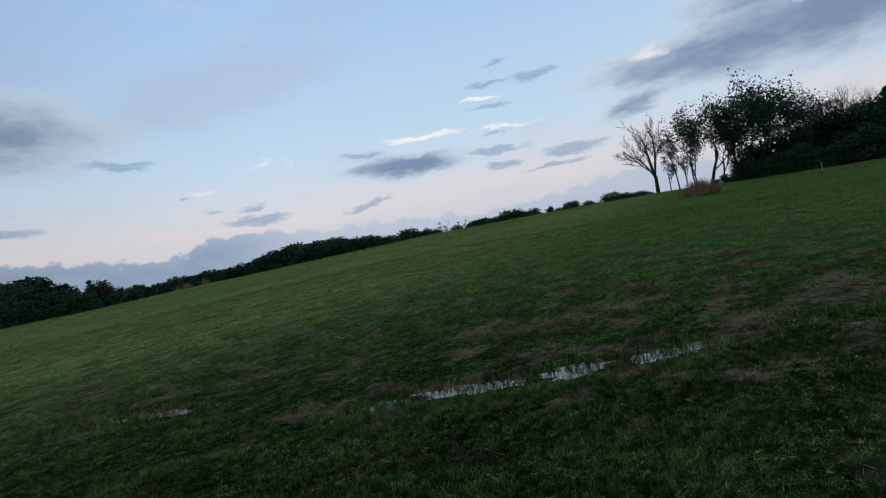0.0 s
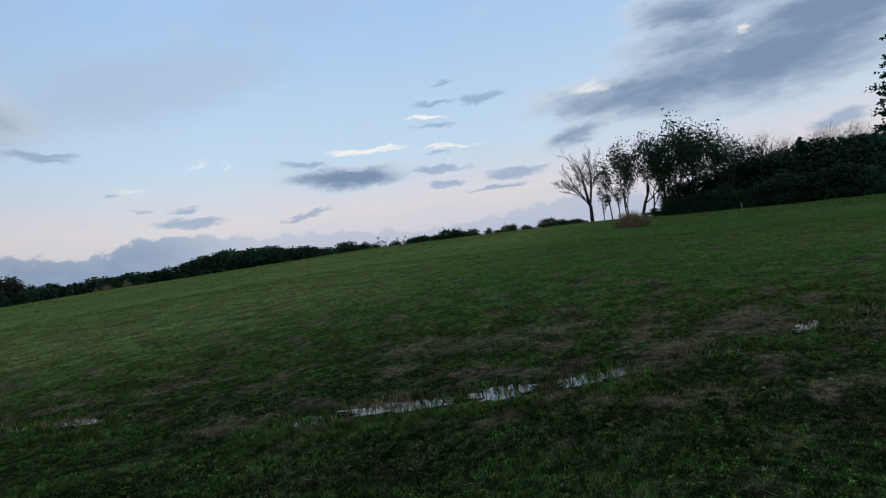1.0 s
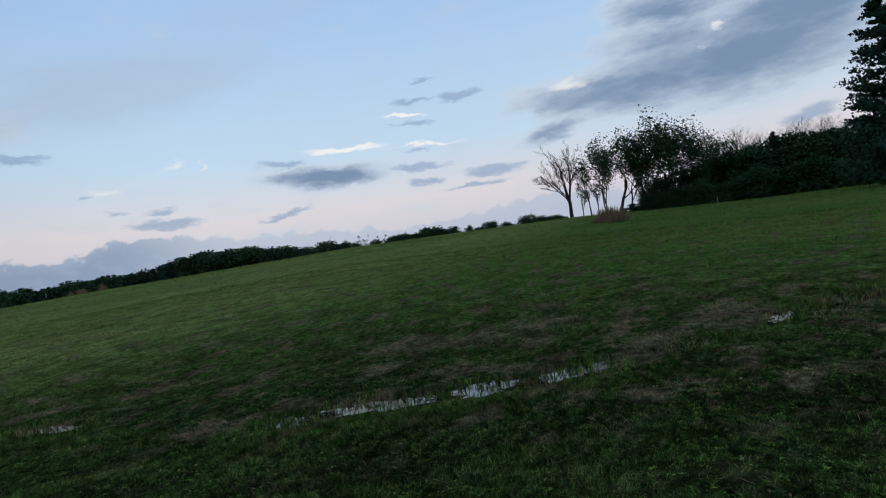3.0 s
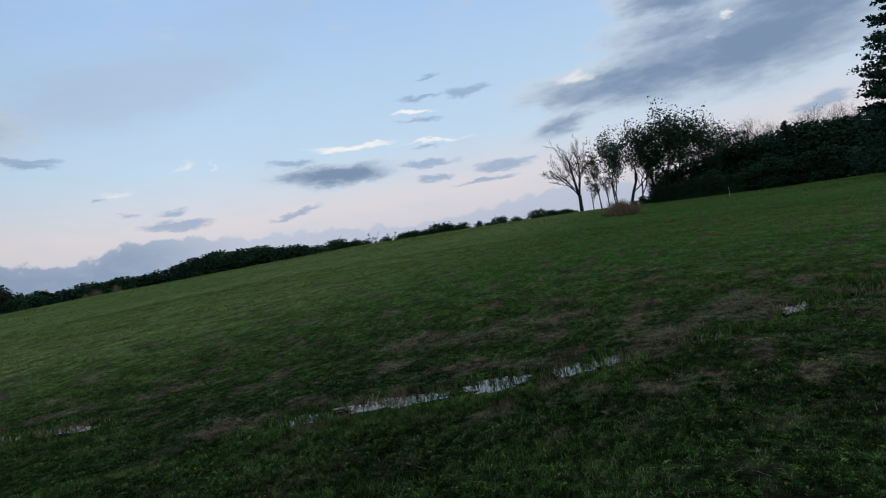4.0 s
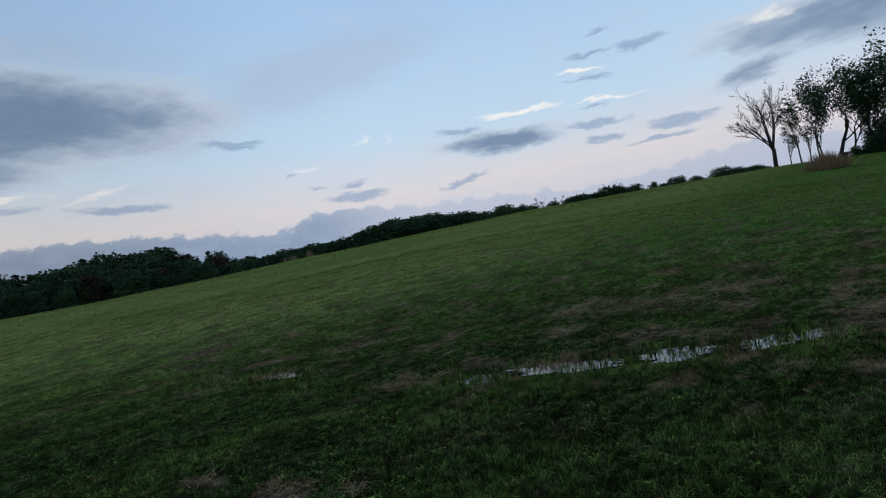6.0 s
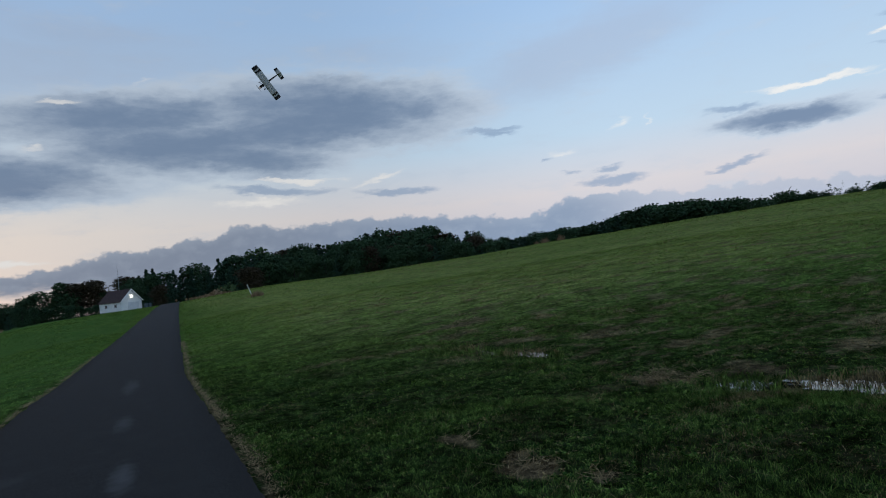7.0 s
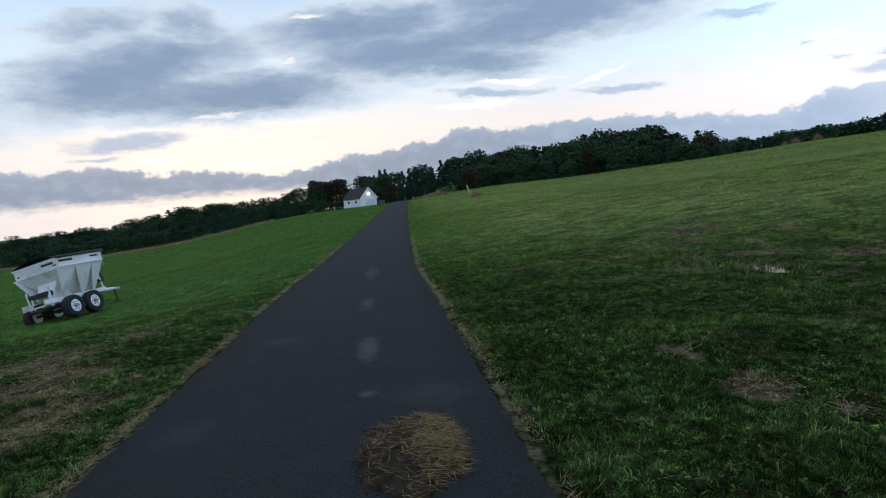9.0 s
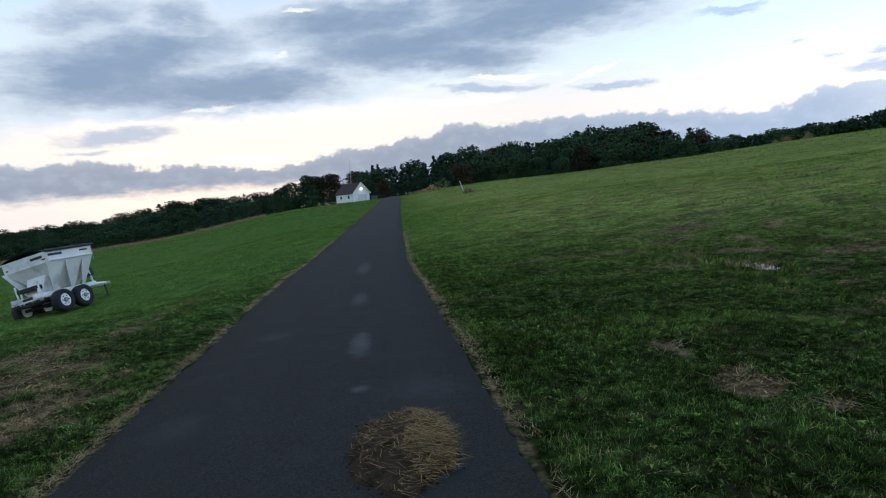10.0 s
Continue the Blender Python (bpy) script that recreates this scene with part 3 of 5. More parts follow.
def by_bearing(zs):
    wrapped = np.interp((FINE_BEAR + 180) % 360 - 180, BEAR, zs)
    pad = np.pad(wrapped, 12, mode="edge")
    return np.convolve(pad, KERNEL / KERNEL.sum(), mode="valid")


T20, T110, T300 = by_bearing(Z20), by_bearing(Z110), by_bearing(Z300)


def swale_x(y):
    return 6.25 + 0.115 * np.maximum(0, 5.2 - y) ** 2 / (1 + 0.02 * np.maximum(0, -y))


PUDDLES = [(6.38, 9.65, 0.72, 0.24), (6.0, 10.8, 0.65, 0.16), (6.35, 4.95, 0.30, 0.30), (6.85, 3.92, 0.72, 0.34), (7.40, 2.55, 0.48, 0.36), (8.05, 1.55, 0.66, 0.34), (9.5, -0.05, 0.46, 0.32), (11.2, -1.6, 0.85, 0.26), (12.5, -2.75, 1.05, 0.42)]


WIDE_POOL = 0.054  # level ground round the widest puddle


def puddle_lean(y):
    return np.arctan2(1.0, (swale_x(y + 0.1) - swale_x(y - 0.1)) / 0.2)


def height(x, y):
    x, y = np.asarray(x, float), np.asarray(y, float)
    r, a = np.hypot(x, y), np.degrees(np.arctan2(x, y))
    z20, z110, z300 = (np.interp(a, FINE_BEAR, t) for t in (T20, T110, T300))
    z = 0
    for k in (0.82, 0.91, 1.0, 1.09, 1.18):
        q = r * k
        near = z20 * np.clip((q - 12) / 8, 0, 1) ** 1.2
        mid = z20 + (z110 - z20) * np.clip((q - 20) / 90, 0, 1)
        far = z110 + (z300 - z110) * np.clip((q - 110) / 190, 0, 1)
        z = z + np.where(q < 20, near, np.where(q < 110, mid, far)) / 5
    # tussocks
    off = np.clip((np.abs(x + 0.75) - 1.5) / 0.8, 0, 1) * np.clip(60 / (r + 1), 0, 1)
    z = z + off * (0.05 * (vnoise(x * 1.3, y * 1.3, 3) - 0.5) + 0.035 * (vnoise(x * 4.1, y * 4.1, 5) - 0.5))
    z = z + np.clip(r / 60, 0, 1) * 0.25 * (vnoise(x * 0.09, y * 0.09, 11) - 0.5) * (r < 400)
    # the wet swale with its puddles
    run = np.clip((y + 6) / 3, 0, 1) * np.clip((15 - y) / 4, 0, 1)
    z = z - 0.06 * run * np.exp(-((x - swale_x(y)) / 0.7) ** 2)
    for px, py, pa, pb in PUDDLES:
        t = puddle_lean(py)
        u, v = (x - px) * np.cos(t) + (y - py) * np.sin(t), -(x - px) * np.sin(t) + (y - py) * np.cos(t)
        if pa > 1:
            z = z + (WIDE_POOL - z) * np.exp(-((u / pa) ** 2 + (v / pb) ** 2) * 0.3)
        z = z - (0.06 if pa > 1 else 0.075) * np.exp(-((u / pa) ** 2 + (v / pb) ** 2) ** 1.5 * 0.6)
    return z


def hz(x, y):
    return float(height(np.array([x]), np.array([y]))[0])


def bearing(az, dist):
    return dist * math.sin(radians(az)), dist * math.cos(radians(az))


# ---------------------------------------------------------------- ground
azs = np.concatenate([np.arange(-40, 20, 1.0), np.arange(20, 112, 0.6), np.arange(112, 320, 3.0)])
rings = [0.5]
while rings[-1] < 4500:
    r = rings[-1]
    rings.append(r * (1.014 if 4 < r < 16 else 1.05 if r < 400 else 1.25))
rings = np.array(rings)
RR, AA = np.meshgrid(rings, np.radians(azs), indexing="ij")
GX, GY = RR * np.sin(AA), RR * np.cos(AA)
GZ = height(GX, GY)
na, nr = len(azs), len(rings)
gv = np.concatenate([np.stack([GX, GY, GZ], -1).reshape(-1, 3), [[0, 0, 0]]])
ii, jj = np.meshgrid(np.arange(nr - 1), np.arange(na), indexing="ij")
a0, b0 = ii * na + jj, ii * na + (jj + 1) % na
c0, d0 = a0 + na, b0 + na
tris = np.concatenate([np.stack([a0, c0, d0], -1).reshape(-1, 3), np.stack([a0, d0, b0], -1).reshape(-1, 3)])
hub = np.stack([np.full(na, nr * na), np.arange(na), (np.arange(na) + 1) % na], -1)
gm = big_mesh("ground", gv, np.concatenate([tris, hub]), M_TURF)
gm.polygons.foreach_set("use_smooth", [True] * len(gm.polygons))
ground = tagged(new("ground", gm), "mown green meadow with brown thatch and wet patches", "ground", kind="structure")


def path_mid(y):
    return np.interp(y, [-40, 0, 8, 15, 25, 35, 64, 120, 160], [-0.75, -0.62, -0.78, -0.95, -0.72, -0.45, 0.40, 2.3, 3.8])


# ---------------------------------------------------------------- path
ys = np.concatenate([np.arange(-30, 0, 1.0), np.arange(0, 20, 0.12), np.arange(20, 60, 0.5), np.arange(60, 150, 2.0)])
cols = np.array([-1.0, -0.985, -0.66, -0.33, 0.0, 0.33, 0.66, 0.985, 1.0])
pv = []
for y in ys:
    c = float(path_mid(y))
    wl = 1.52 + 0.05 * (vnoise(y * 1.7, 1.5, 21) - 0.5) + 0.05 * (vnoise(y * 6.0, 3.5, 22) - 0.5)
    wr = 1.45 + 0.06 * (vnoise(y * 1.7, 7.5, 23) - 0.5) + 0.06 * (vnoise(y * 6.0, 9.5, 24) - 0.5)
    for k in cols:
        x = c + (k * wr if k > 0 else k * wl)
        z = hz(x, y) + (0.015 + 0.0008 * abs(y)) * (1.0 if abs(k) < 0.99 else -1.5)
        pv.append((x, y, z + 0.02 * (1 - k * k)))
w = len(cols)
pf = [(i * w + j, i * w + j + 1, (i + 1) * w + j + 1, (i + 1) * w + j) for i in range(len(ys) - 1) for j in range(w - 1)]
tagged(new("road", mesh_of("road", pv, pf, M_ASPHALT, True)), "dark grey asphalt path with pale scuffs and ragged edges", "path", kind="structure")

# ---------------------------------------------------------------- puddles
M_WATER = bpy.data.materials.new("puddle_water")
M_WATER.use_nodes = True
wb = M_WATER.node_tree.nodes["Principled BSDF"]
wb.inputs["Base Color"].default_value, wb.inputs["Roughness"].default_value = (0.015, 0.014, 0.011, 1), 0.03
wb.inputs["IOR"].default_value = 1.33
wnz = M_WATER.node_tree.nodes.new("ShaderNodeTexNoise")
wnz.inputs["Scale"].default_value = 9.0
wbp = M_WATER.node_tree.nodes.new("ShaderNodeBump")
wbp.inputs["Strength"].default_value, wbp.inputs["Distance"].default_value = 0.12, 0.01
M_WATER.node_tree.links.new(wnz.outputs["Fac"], wbp.inputs["Height"])
M_WATER.node_tree.links.new(wbp.outputs[0], wb.inputs["Normal"])
for px, py, pa, pb in PUDDLES:
    t, n = float(puddle_lean(py)), 72
    ring = []
    for i in range(n):
        a = 2 * math.pi * i / n
        k = 0.95 + 0.55 * (float(vnoise(2.5 * math.cos(a) + px * 7, 2.5 * math.sin(a) + py * 5, 31)) - 0.5) + 0.55 * (float(vnoise(9 * math.cos(a) + px * 3, 9 * math.sin(a) + py, 32)) - 0.5)
        u, v = pa * k * math.cos(a), pb * k * math.sin(a)
        ring.append((u * math.cos(t) - v * math.sin(t), u * math.sin(t) + v * math.cos(t), 0))
    me = mesh_of("puddle", [(0, 0, 0)] + ring + [(x, y, -0.05) for x, y, _ in ring], [(0, i + 1, (i + 1) % n + 1) for i in range(n)] + [(i + 1, i + 1 + n, (i + 1) % n + 1 + n, (i + 1) % n + 1) for i in range(n)], M_WATER)
    p = tagged(new("puddle", me), "shallow rain puddle among grass, mirroring the sky", "puddle", "puddles in the swale")
    rim = height(np.array([px + 0.95 * q[0] for q in ring]), np.array([py + 0.95 * q[1] for q in ring]))
    p.location = (px, py, WIDE_POOL - 0.004 if pa > 1 else float(np.percentile(rim, 92)) + 0.010)

# ---------------------------------------------------------------- trees


def tubes(segs, sides=5):
    """Tapered tubes: rows of start, end and the two radii."""
    V, F = [], []
    for p0, p1, r0, r1 in segs:
        d = (p1 - p0)
        if d.length < 1e-6:
            continue
        q = d.to_track_quat("Z", "Y")
        n = sides if r0 > 0.04 else 3
        k = len(V)
        for p, r in ((p0, r0), (p1, r1)):
            for i in range(n):
                a = 2 * math.pi * i / n
                V.append(p + q @ Vector((r * math.cos(a), r * math.sin(a), 0)))
        F += [(k + i, k + (i + 1) % n, k + n + (i + 1) % n, k + n + i) for i in range(n)]
    return V, F


def branch(rng, p, d, length, radius, depth, segs, tips, wob=0.25, up=0.15, kids=(2, 4), shrink=0.66, spread=0.75):
    n = 4 if depth > 0 else 2
    for i in range(n):
        d = (d + Vector(rng.normal(0, wob, 3)) * 0.5 + Vector((0, 0, up))).normalized()
        q = p + d * (length / n)
        r1 = radius * (1 - 0.55 / n)
        segs.append((p, q, radius, r1))
        p, radius = q, r1
        if depth > 0 and i >= 1:
            for _ in range(int(rng.integers(kids[0], kids[1]))):
                side = Vector(rng.normal(0, 1, 3))
                side = (side - d * side.dot(d)).normalized()
                dd = (d * (1 - spread * 0.5) + side * spread + Vector((0, 0, up))).normalized()
                branch(rng, p, dd, length * shrink * float(rng.uniform(0.7, 1.1)), radius * 0.6, depth - 1, segs, tips, wob, up, kids, shrink, spread)
    tips.append(p)


def leaf_mesh(name, rng, pts, size, material, flat=0.0):
    """Small folded leaf clumps, one at each point."""
    n = len(pts)
    pts = np.asarray(pts, float)
    a = rng.normal(0, 1, (n, 3))
    a[:, 2] *= 1 - flat
    a /= np.linalg.norm(a, axis=1)[:, None]
    b = rng.normal(0, 1, (n, 3))
    b -= a * (a * b).sum(1)[:, None]
    b /= np.linalg.norm(b, axis=1)[:, None]
    c = np.cross(a, b)
    s = size * rng.uniform(0.55, 1.3, (n, 1))
    V = np.stack([pts - a * s * 0.7, pts + b * s * 0.5 + c * s * 0.15, pts + a * s * 0.7, pts - b * s * 0.5 + c * s * 0.15], 1).reshape(-1, 3)
    k = np.arange(n)[:, None] * 4
    T = np.concatenate([k + [0, 1, 2], k + [0, 2, 3]])
    return big_mesh(name, V, T, material)


class Kind:
    """One shape of plant, built once and then set out in copies."""

    def __init__(self, ob, tall):
        self.ob, self.tall, self.used = ob, tall, False

    def put(self, x, y, tall, wide=1.0, turn=0.0, sink=0.15, lean=0.0):
        s = tall / self.tall
        m = Matrix.Translation((x, y, hz(x, y) - sink)) @ Matrix.Rotation(turn, 4, "Z") @ Matrix.Rotation(lean, 4, "X") @ Matrix.Diagonal((s * wide, s * wide, s, 1))
        if self.used:
            k = self.ob.scale
            return copy_thing(self.ob, m @ Matrix.Diagonal((1 / k.x, 1 / k.y, 1 / k.z, 1)))
        self.used = True
        self.ob.matrix_basis = m
        return self.ob


def broadleaf(seed, label, leaves=M_LEAF, tall=10.0, n=2800, size=0.34, low=0.06, group="", lobes=14):
    """A full-leaved tree: short trunk, uneven crown of leaf clumps."""
    rng = np.random.default_rng(seed)
    t = thing("tree", label, "tree", group=group)
    segs, tips = [], []
    branch(rng, Vector((0, 0, 0)), Vector((0, 0, 1)), tall * 0.6, tall * 0.022, 1, segs, tips, 0.12, 0.2, (1, 3), 0.55)
    part("trunk", mesh_of("trunk", *tubes(segs), M_BARK), t)
    pts = []
    for k in range(lobes):
        zc = tall * float(rng.uniform(low + 0.12 if low > 0.03 else 0.03, 0.84))
        f = 1 - abs(zc / tall - (0.45 if low > 0.03 else 0.3)) * 1.1
        rad = tall * float(rng.uniform(0.13, 0.22)) * (0.6 + 0.5 * f)
        a, d = rng.uniform(0, 6.28), tall * 0.20 * f * float(rng.uniform(0.3, 1.0))
        c = np.array([d * math.cos(a), d * math.sin(a), zc])
        v = rng.normal(0, 1, (n // lobes, 3))
        v /= np.linalg.norm(v, axis=1)[:, None]
        pts.append(c + v * rad * rng.uniform(0.45, 1.12, (len(v), 1)) * [1, 1, 0.85])
    pts = np.concatenate(pts)
    pts = pts[pts[:, 2] > tall * low * 0.4]
    part("crown", leaf_mesh("crown", rng, pts, size * tall / 10, leaves), t)
    return Kind(t, float(np.percentile(pts[:, 2], 99.5)))


def conifer(seed, label, tall=12.0, n=2000, wide=0.2, low=0.03, size=0.40, group="", material=M_NEEDLE, droop=0.25, boughs=0, taper=0.75):
    """A needle tree: a straight trunk with whorls of boughs that shorten to the top."""
    rng = np.random.default_rng(seed)
    t = thing("conifer", label, "tree", group=group)
    part("trunk", mesh_of("trunk", *tubes([(Vector((0, 0, -0.3)), Vector((0, 0, tall * 0.6)), tall * 0.018, tall * 0.009), (Vector((0, 0, tall * 0.6)), Vector((0, 0, tall * 0.99)), tall * 0.009, 0.01)], 7), M_BARK), t)
    pts = []
    boughs = boughs or max(18, n // 26)
    for k in range(boughs):
        h = low + (0.99 - low) * (k + float(rng.uniform(0, 1))) / boughs
        ln = tall * wide * (1 - h) ** taper * float(rng.uniform(0.6, 1.15)) + 0.12
        a = rng.uniform(0, 6.28)
        m = max(5, int(n / boughs * (0.5 + 1.0 * (1 - h))))
        s = rng.uniform(0.05, 1, m) ** 0.7
        off = rng.normal(0, 0.11, (m, 3)) * (ln * 0.8 + 0.25)
        off[:, 2] *= 0.45
        q = np.stack([math.cos(a) * s * ln, math.sin(a) * s * ln, h * tall - droop * s * ln * (0.4 + 0.6 * s) + 0.12 * ln * s ** 3], 1) + off
        pts.append(q)
    part("crown", leaf_mesh("crown", rng, np.concatenate(pts), size * tall / 12, material, 0.35), t)
    return Kind(t, tall)


def bare_tree(seed, label, tall=10.0, depth=3, leaves=None, n=0, size=0.3, group="", spread=0.55, kids=(1, 3), up=0.12, trunk=0.55, radius=0.02):
    """A tree whose limbs show, bare or thinly leaved."""
    rng = np.random.default_rng(seed)
    t = thing("tree", label, "tree", group=group)
    segs, tips = [], []
    branch(rng, Vector((0, 0, -0.3)), Vector((0, 0, 1)), tall * trunk, tall * radius, depth, segs, tips, 0.16, up, kids, 0.72, spread)
    top = max(p.z for p in tips)
    k = tall / top
    segs = [(a * k, b * k, r0, r1) for a, b, r0, r1 in segs]
    part("trunk", mesh_of("trunk", *tubes(segs), M_BARK), t)
    if leaves is not None:
        T = np.array([p * k for p in tips if p.z * k > tall * 0.28])
        pts = T[rng.integers(0, len(T), n)] + rng.normal(0, tall * 0.026, (n, 3))
        part("crown", leaf_mesh("crown", rng, pts, size, leaves), t)
    return Kind(t, tall)


def top_height(az, el, dist):
    x, y = bearing(az, dist)
    return EYE + dist * math.tan(radians(el)) - hz(x, y)


WOOD = "trees of the far wood"
FAR = [broadleaf(s, "dark green full-leaved tree in the far wood", M_LEAF, group=WOOD) for s in (11, 12, 13, 14)]
FAR_LIGHT = [broadleaf(21, "paler green leafy tree in the far wood", M_LEAF_LIGHT, group=WOOD)]
FAR_RED = [broadleaf(22, "brownish turning tree in the far wood", M_LEAF_RED, group=WOOD)]
SPRUCE = [conifer(s, "dark pointed conifer in the far wood", group=WOOD, wide=w) for s, w in ((31, 0.17), (32, 0.22), (33, 0.19))]
prng = random.Random(5)

# the wood beyond the crest, from the end of the path to the notch in the skyline
for row, (dist, drop) in enumerate(((240, 1.04), (222, 0.90), (205, 0.74))):
    az = -2.5 + row * 0.5
    while az < 30.8:
        el = float(np.interp(az, [-2.5, -1.5, 1, 4, 6, 9.1, 11, 13.2, 17, 21.7, 24.7, 28.5, 29.8, 31], [2.6, 3.1, 3.2, 3.3, 3.6, 4.2, 3.7, 4.05, 4.3, 4.6, 4.35, 3.9, 3.2, 2.7]))
        el *= prng.uniform(drop - 0.13, drop + 0.09)
        pick = prng.random()
        kind = FAR_LIGHT[0] if 8.4 < az < 9.8 and row == 0 else prng.choice(SPRUCE) if (az < 9 and pick < 0.75) or pick < 0.3 else FAR_RED[0] if pick > 0.94 else prng.choice(FAR)
        d = dist + prng.uniform(-9, 9)
        kind.put(*bearing(az, d), top_height(az, el, d), prng.uniform(1.1, 1.5) * (1.05 if kind in SPRUCE else 1.0), prng.uniform(0, 6.28))
        az += prng.uniform(0.5, 1.0)
# lower and farther, on behind the crest
az = 29.5
while az < 55:
    el = float(np.interp(az, [29, 31, 34.6, 38.5, 41, 43.5, 46.3, 48, 50, 52.5, 54, 56], [2.9, 2.75, 3.0, 3.2, 3.4, 3.75, 4.3, 4.1, 4.0, 3.85, 3.4, 3.1])) * prng.uniform(0.93, 1.06)
    kind = prng.choice(SPRUCE) if prng.random() < 0.22 else prng.choice(FAR)
    d = prng.uniform(255, 300)
    kind.put(*bearing(az, d), top_height(az, el, d), prng.uniform(1.3, 1.8), prng.uniform(0, 6.28))
    az += prng.uniform(0.32, 0.6)
# single crowns that show over the crest
CREST = "crowns that show over the crest"
BUSH = [broadleaf(s, "dark round tree crown showing over the hill crest", M_LEAF, tall=8.0, low=0.05, group=CREST) for s in (41, 42)]
THIN = [bare_tree(s, "thin half-bare tree showing over the hill crest", tall=8.0, depth=3, leaves=M_LEAF, n=90, size=0.4, group=CREST) for s in (45, 46)]
for az, el, kind, wide in ((54.2, 3.75, THIN[0], 1.0), (56.6, 3.85, BUSH[0], 1.3), (58.4, 3.6, BUSH[1], 0.9), (59.3, 3.45, THIN[1], 0.9), (60.2, 3.95, THIN[0], 0.8), (61.4, 3.6, THIN[1], 1.0), (62.2, 3.7, THIN[0], 0.9),
                           (63.0, 3.42, BUSH[1], 1.4), (64.0, 3.52, BUSH[0], 1.2), (65.2, 3.45, BUSH[1], 1.4), (66.9, 3.78, BUSH[0], 1.3), (67.8, 3.5, BUSH[1], 1.3), (69.0, 3.5, BUSH[1], 1.5), (72.7, 3.45, BUSH[0], 1.0),
                           (74.3, 3.2, BUSH[1], 1.2), (75.2, 3.35, THIN[1], 0.9), (76.4, 3.5, BUSH[0], 1.0), (77.6, 3.2, BUSH[1], 1.6), (78.7, 3.05, BUSH[0], 1.7), (79.6, 2.95, BUSH[1], 1.5)):
    kind.put(*bearing(az, 165), top_height(az, el, 165), wide * 1.15, az)

for k in range(22):
    az = 56.5 + k * 1.08 + prng.uniform(-0.45, 0.45)
    el = float(np.interp(az, [56, 61, 72, 80], [3.1, 3.2, 3.05, 2.85])) + prng.uniform(0.0, 0.32)
    (BUSH[k % 2] if k % 4 else THIN[k % 2]).put(*bearing(az, 170), top_height(az, el, 170), prng.uniform(0.8, 1.7), k)

# the hedge wood beyond the falling field
HEDGE = "trees along the lower field"
LOW = [broadleaf(s, "dark bushy tree along the lower field", M_LEAF, tall=6.0, low=0.0, n=2600, size=0.27, group=HEDGE) for s in (51, 52, 53)]
CEDAR = [conifer(s, "dark bushy cedar along the lower field", tall=6.0, wide=0.3, low=0.0, n=2200, size=0.34, group=HEDGE, droop=0.0) for s in (55, 56)]
for row, (dist, k) in enumerate(((330, 1.0), (215, 0.78), (150, 0.52))):
    az = -40 + row * 0.4
    while az < (-9.5 if row < 2 else -17.5):
        top = float(np.interp(az, [-40, -32, -28, -26, -23.6, -19.8, -12.5, -10, -8], [-0.2, -0.1, 0.25, 0.35, 0.55, 1.1, 1.35, 1.5, 1.4]))
        base = float(np.interp(az, [-40, -28, -24.5, -18.7, -14.8, -11, -7], [-2.2, -2.1, -2.0, -1.5, -0.9, -0.45, 0.0]))
        el = base + (top - base) * k * prng.uniform(0.84, 1.14)
        d = dist + prng.uniform(-8, 8)
        tall = top_height(az, el, d)
        if tall > 1.5:
            (prng.choice(LOW) if prng.random() < 0.8 else prng.choice(CEDAR)).put(*bearing(az, d), tall, prng.uniform(1.5, 2.3), prng.uniform(0, 6.28), 0.3)
        az += prng.uniform(0.6, 1.1) * (180, 160, 110)[row] / dist
for az, el, d, kind, wide in ((-16.2, 0.9, 150, CEDAR[1], 1.0), (-15.0, 1.35, 145, CEDAR[0], 1.0), (-14.1, 0.9, 148, LOW[1], 1.0), (-12.7, 1.75, 146, CEDAR[1], 0.85), (-11.9, 0.95, 150, LOW[0], 1.0), (-10.6, 0.75, 150, CEDAR[0], 1.0),
                              (-9.7, 1.35, 152, LOW[2], 1.0), (-8.9, 1.2, 154, LOW[0], 0.9), (-6.55, 1.0, 155, LOW[1], 1.05)):
    kind.put(*bearing(az, d), top_height(az, el, d), wide * 1.25, az, 0.2)
# low growth closing the gap behind the shed
for k in range(16):
    az = -12.5 + k * 0.68
    prng.choice(LOW).put(*bearing(az, 212), top_height(az, prng.uniform(0.7, 1.1), 212), 2.2, k, 0.3)
# taller trees behind the white shed
for az, el, kind, wide in ((-9.3, 2.0, FAR[0], 1.1), (-8.3, 2.3, FAR[1], 1.0), (-7.3, 2.6, SPRUCE[1], 1.2), (-6.6, 2.85, FAR[2], 1.0), (-5.7, 2.7, FAR_RED[0], 1.0), (-4.7, 2.85, FAR_RED[0], 0.9), (-3.9, 1.9, FAR[3], 1.1), (-3.1, 1.7, FAR[0], 1.1), (-2.2, 2.3, FAR[1], 0.9)):
    kind.put(*bearing(az, 222), top_height(az, el, 222), wide * 1.4, az)

# the dark wood and the loose group of tall trees at its end
DARK = "trees of the dark wood edge"
EDGE = [broadleaf(s, "dark dense leafy tree at the wood edge", M_LEAF, n=5200, size=0.27, low=0.0, group=DARK, lobes=20) for s in (57, 58, 59)]
EDGE_FIR = conifer(60, "dark fir standing out of the wood edge", tall=12.0, n=5000, wide=0.22, low=0.02, size=0.22, group=DARK)
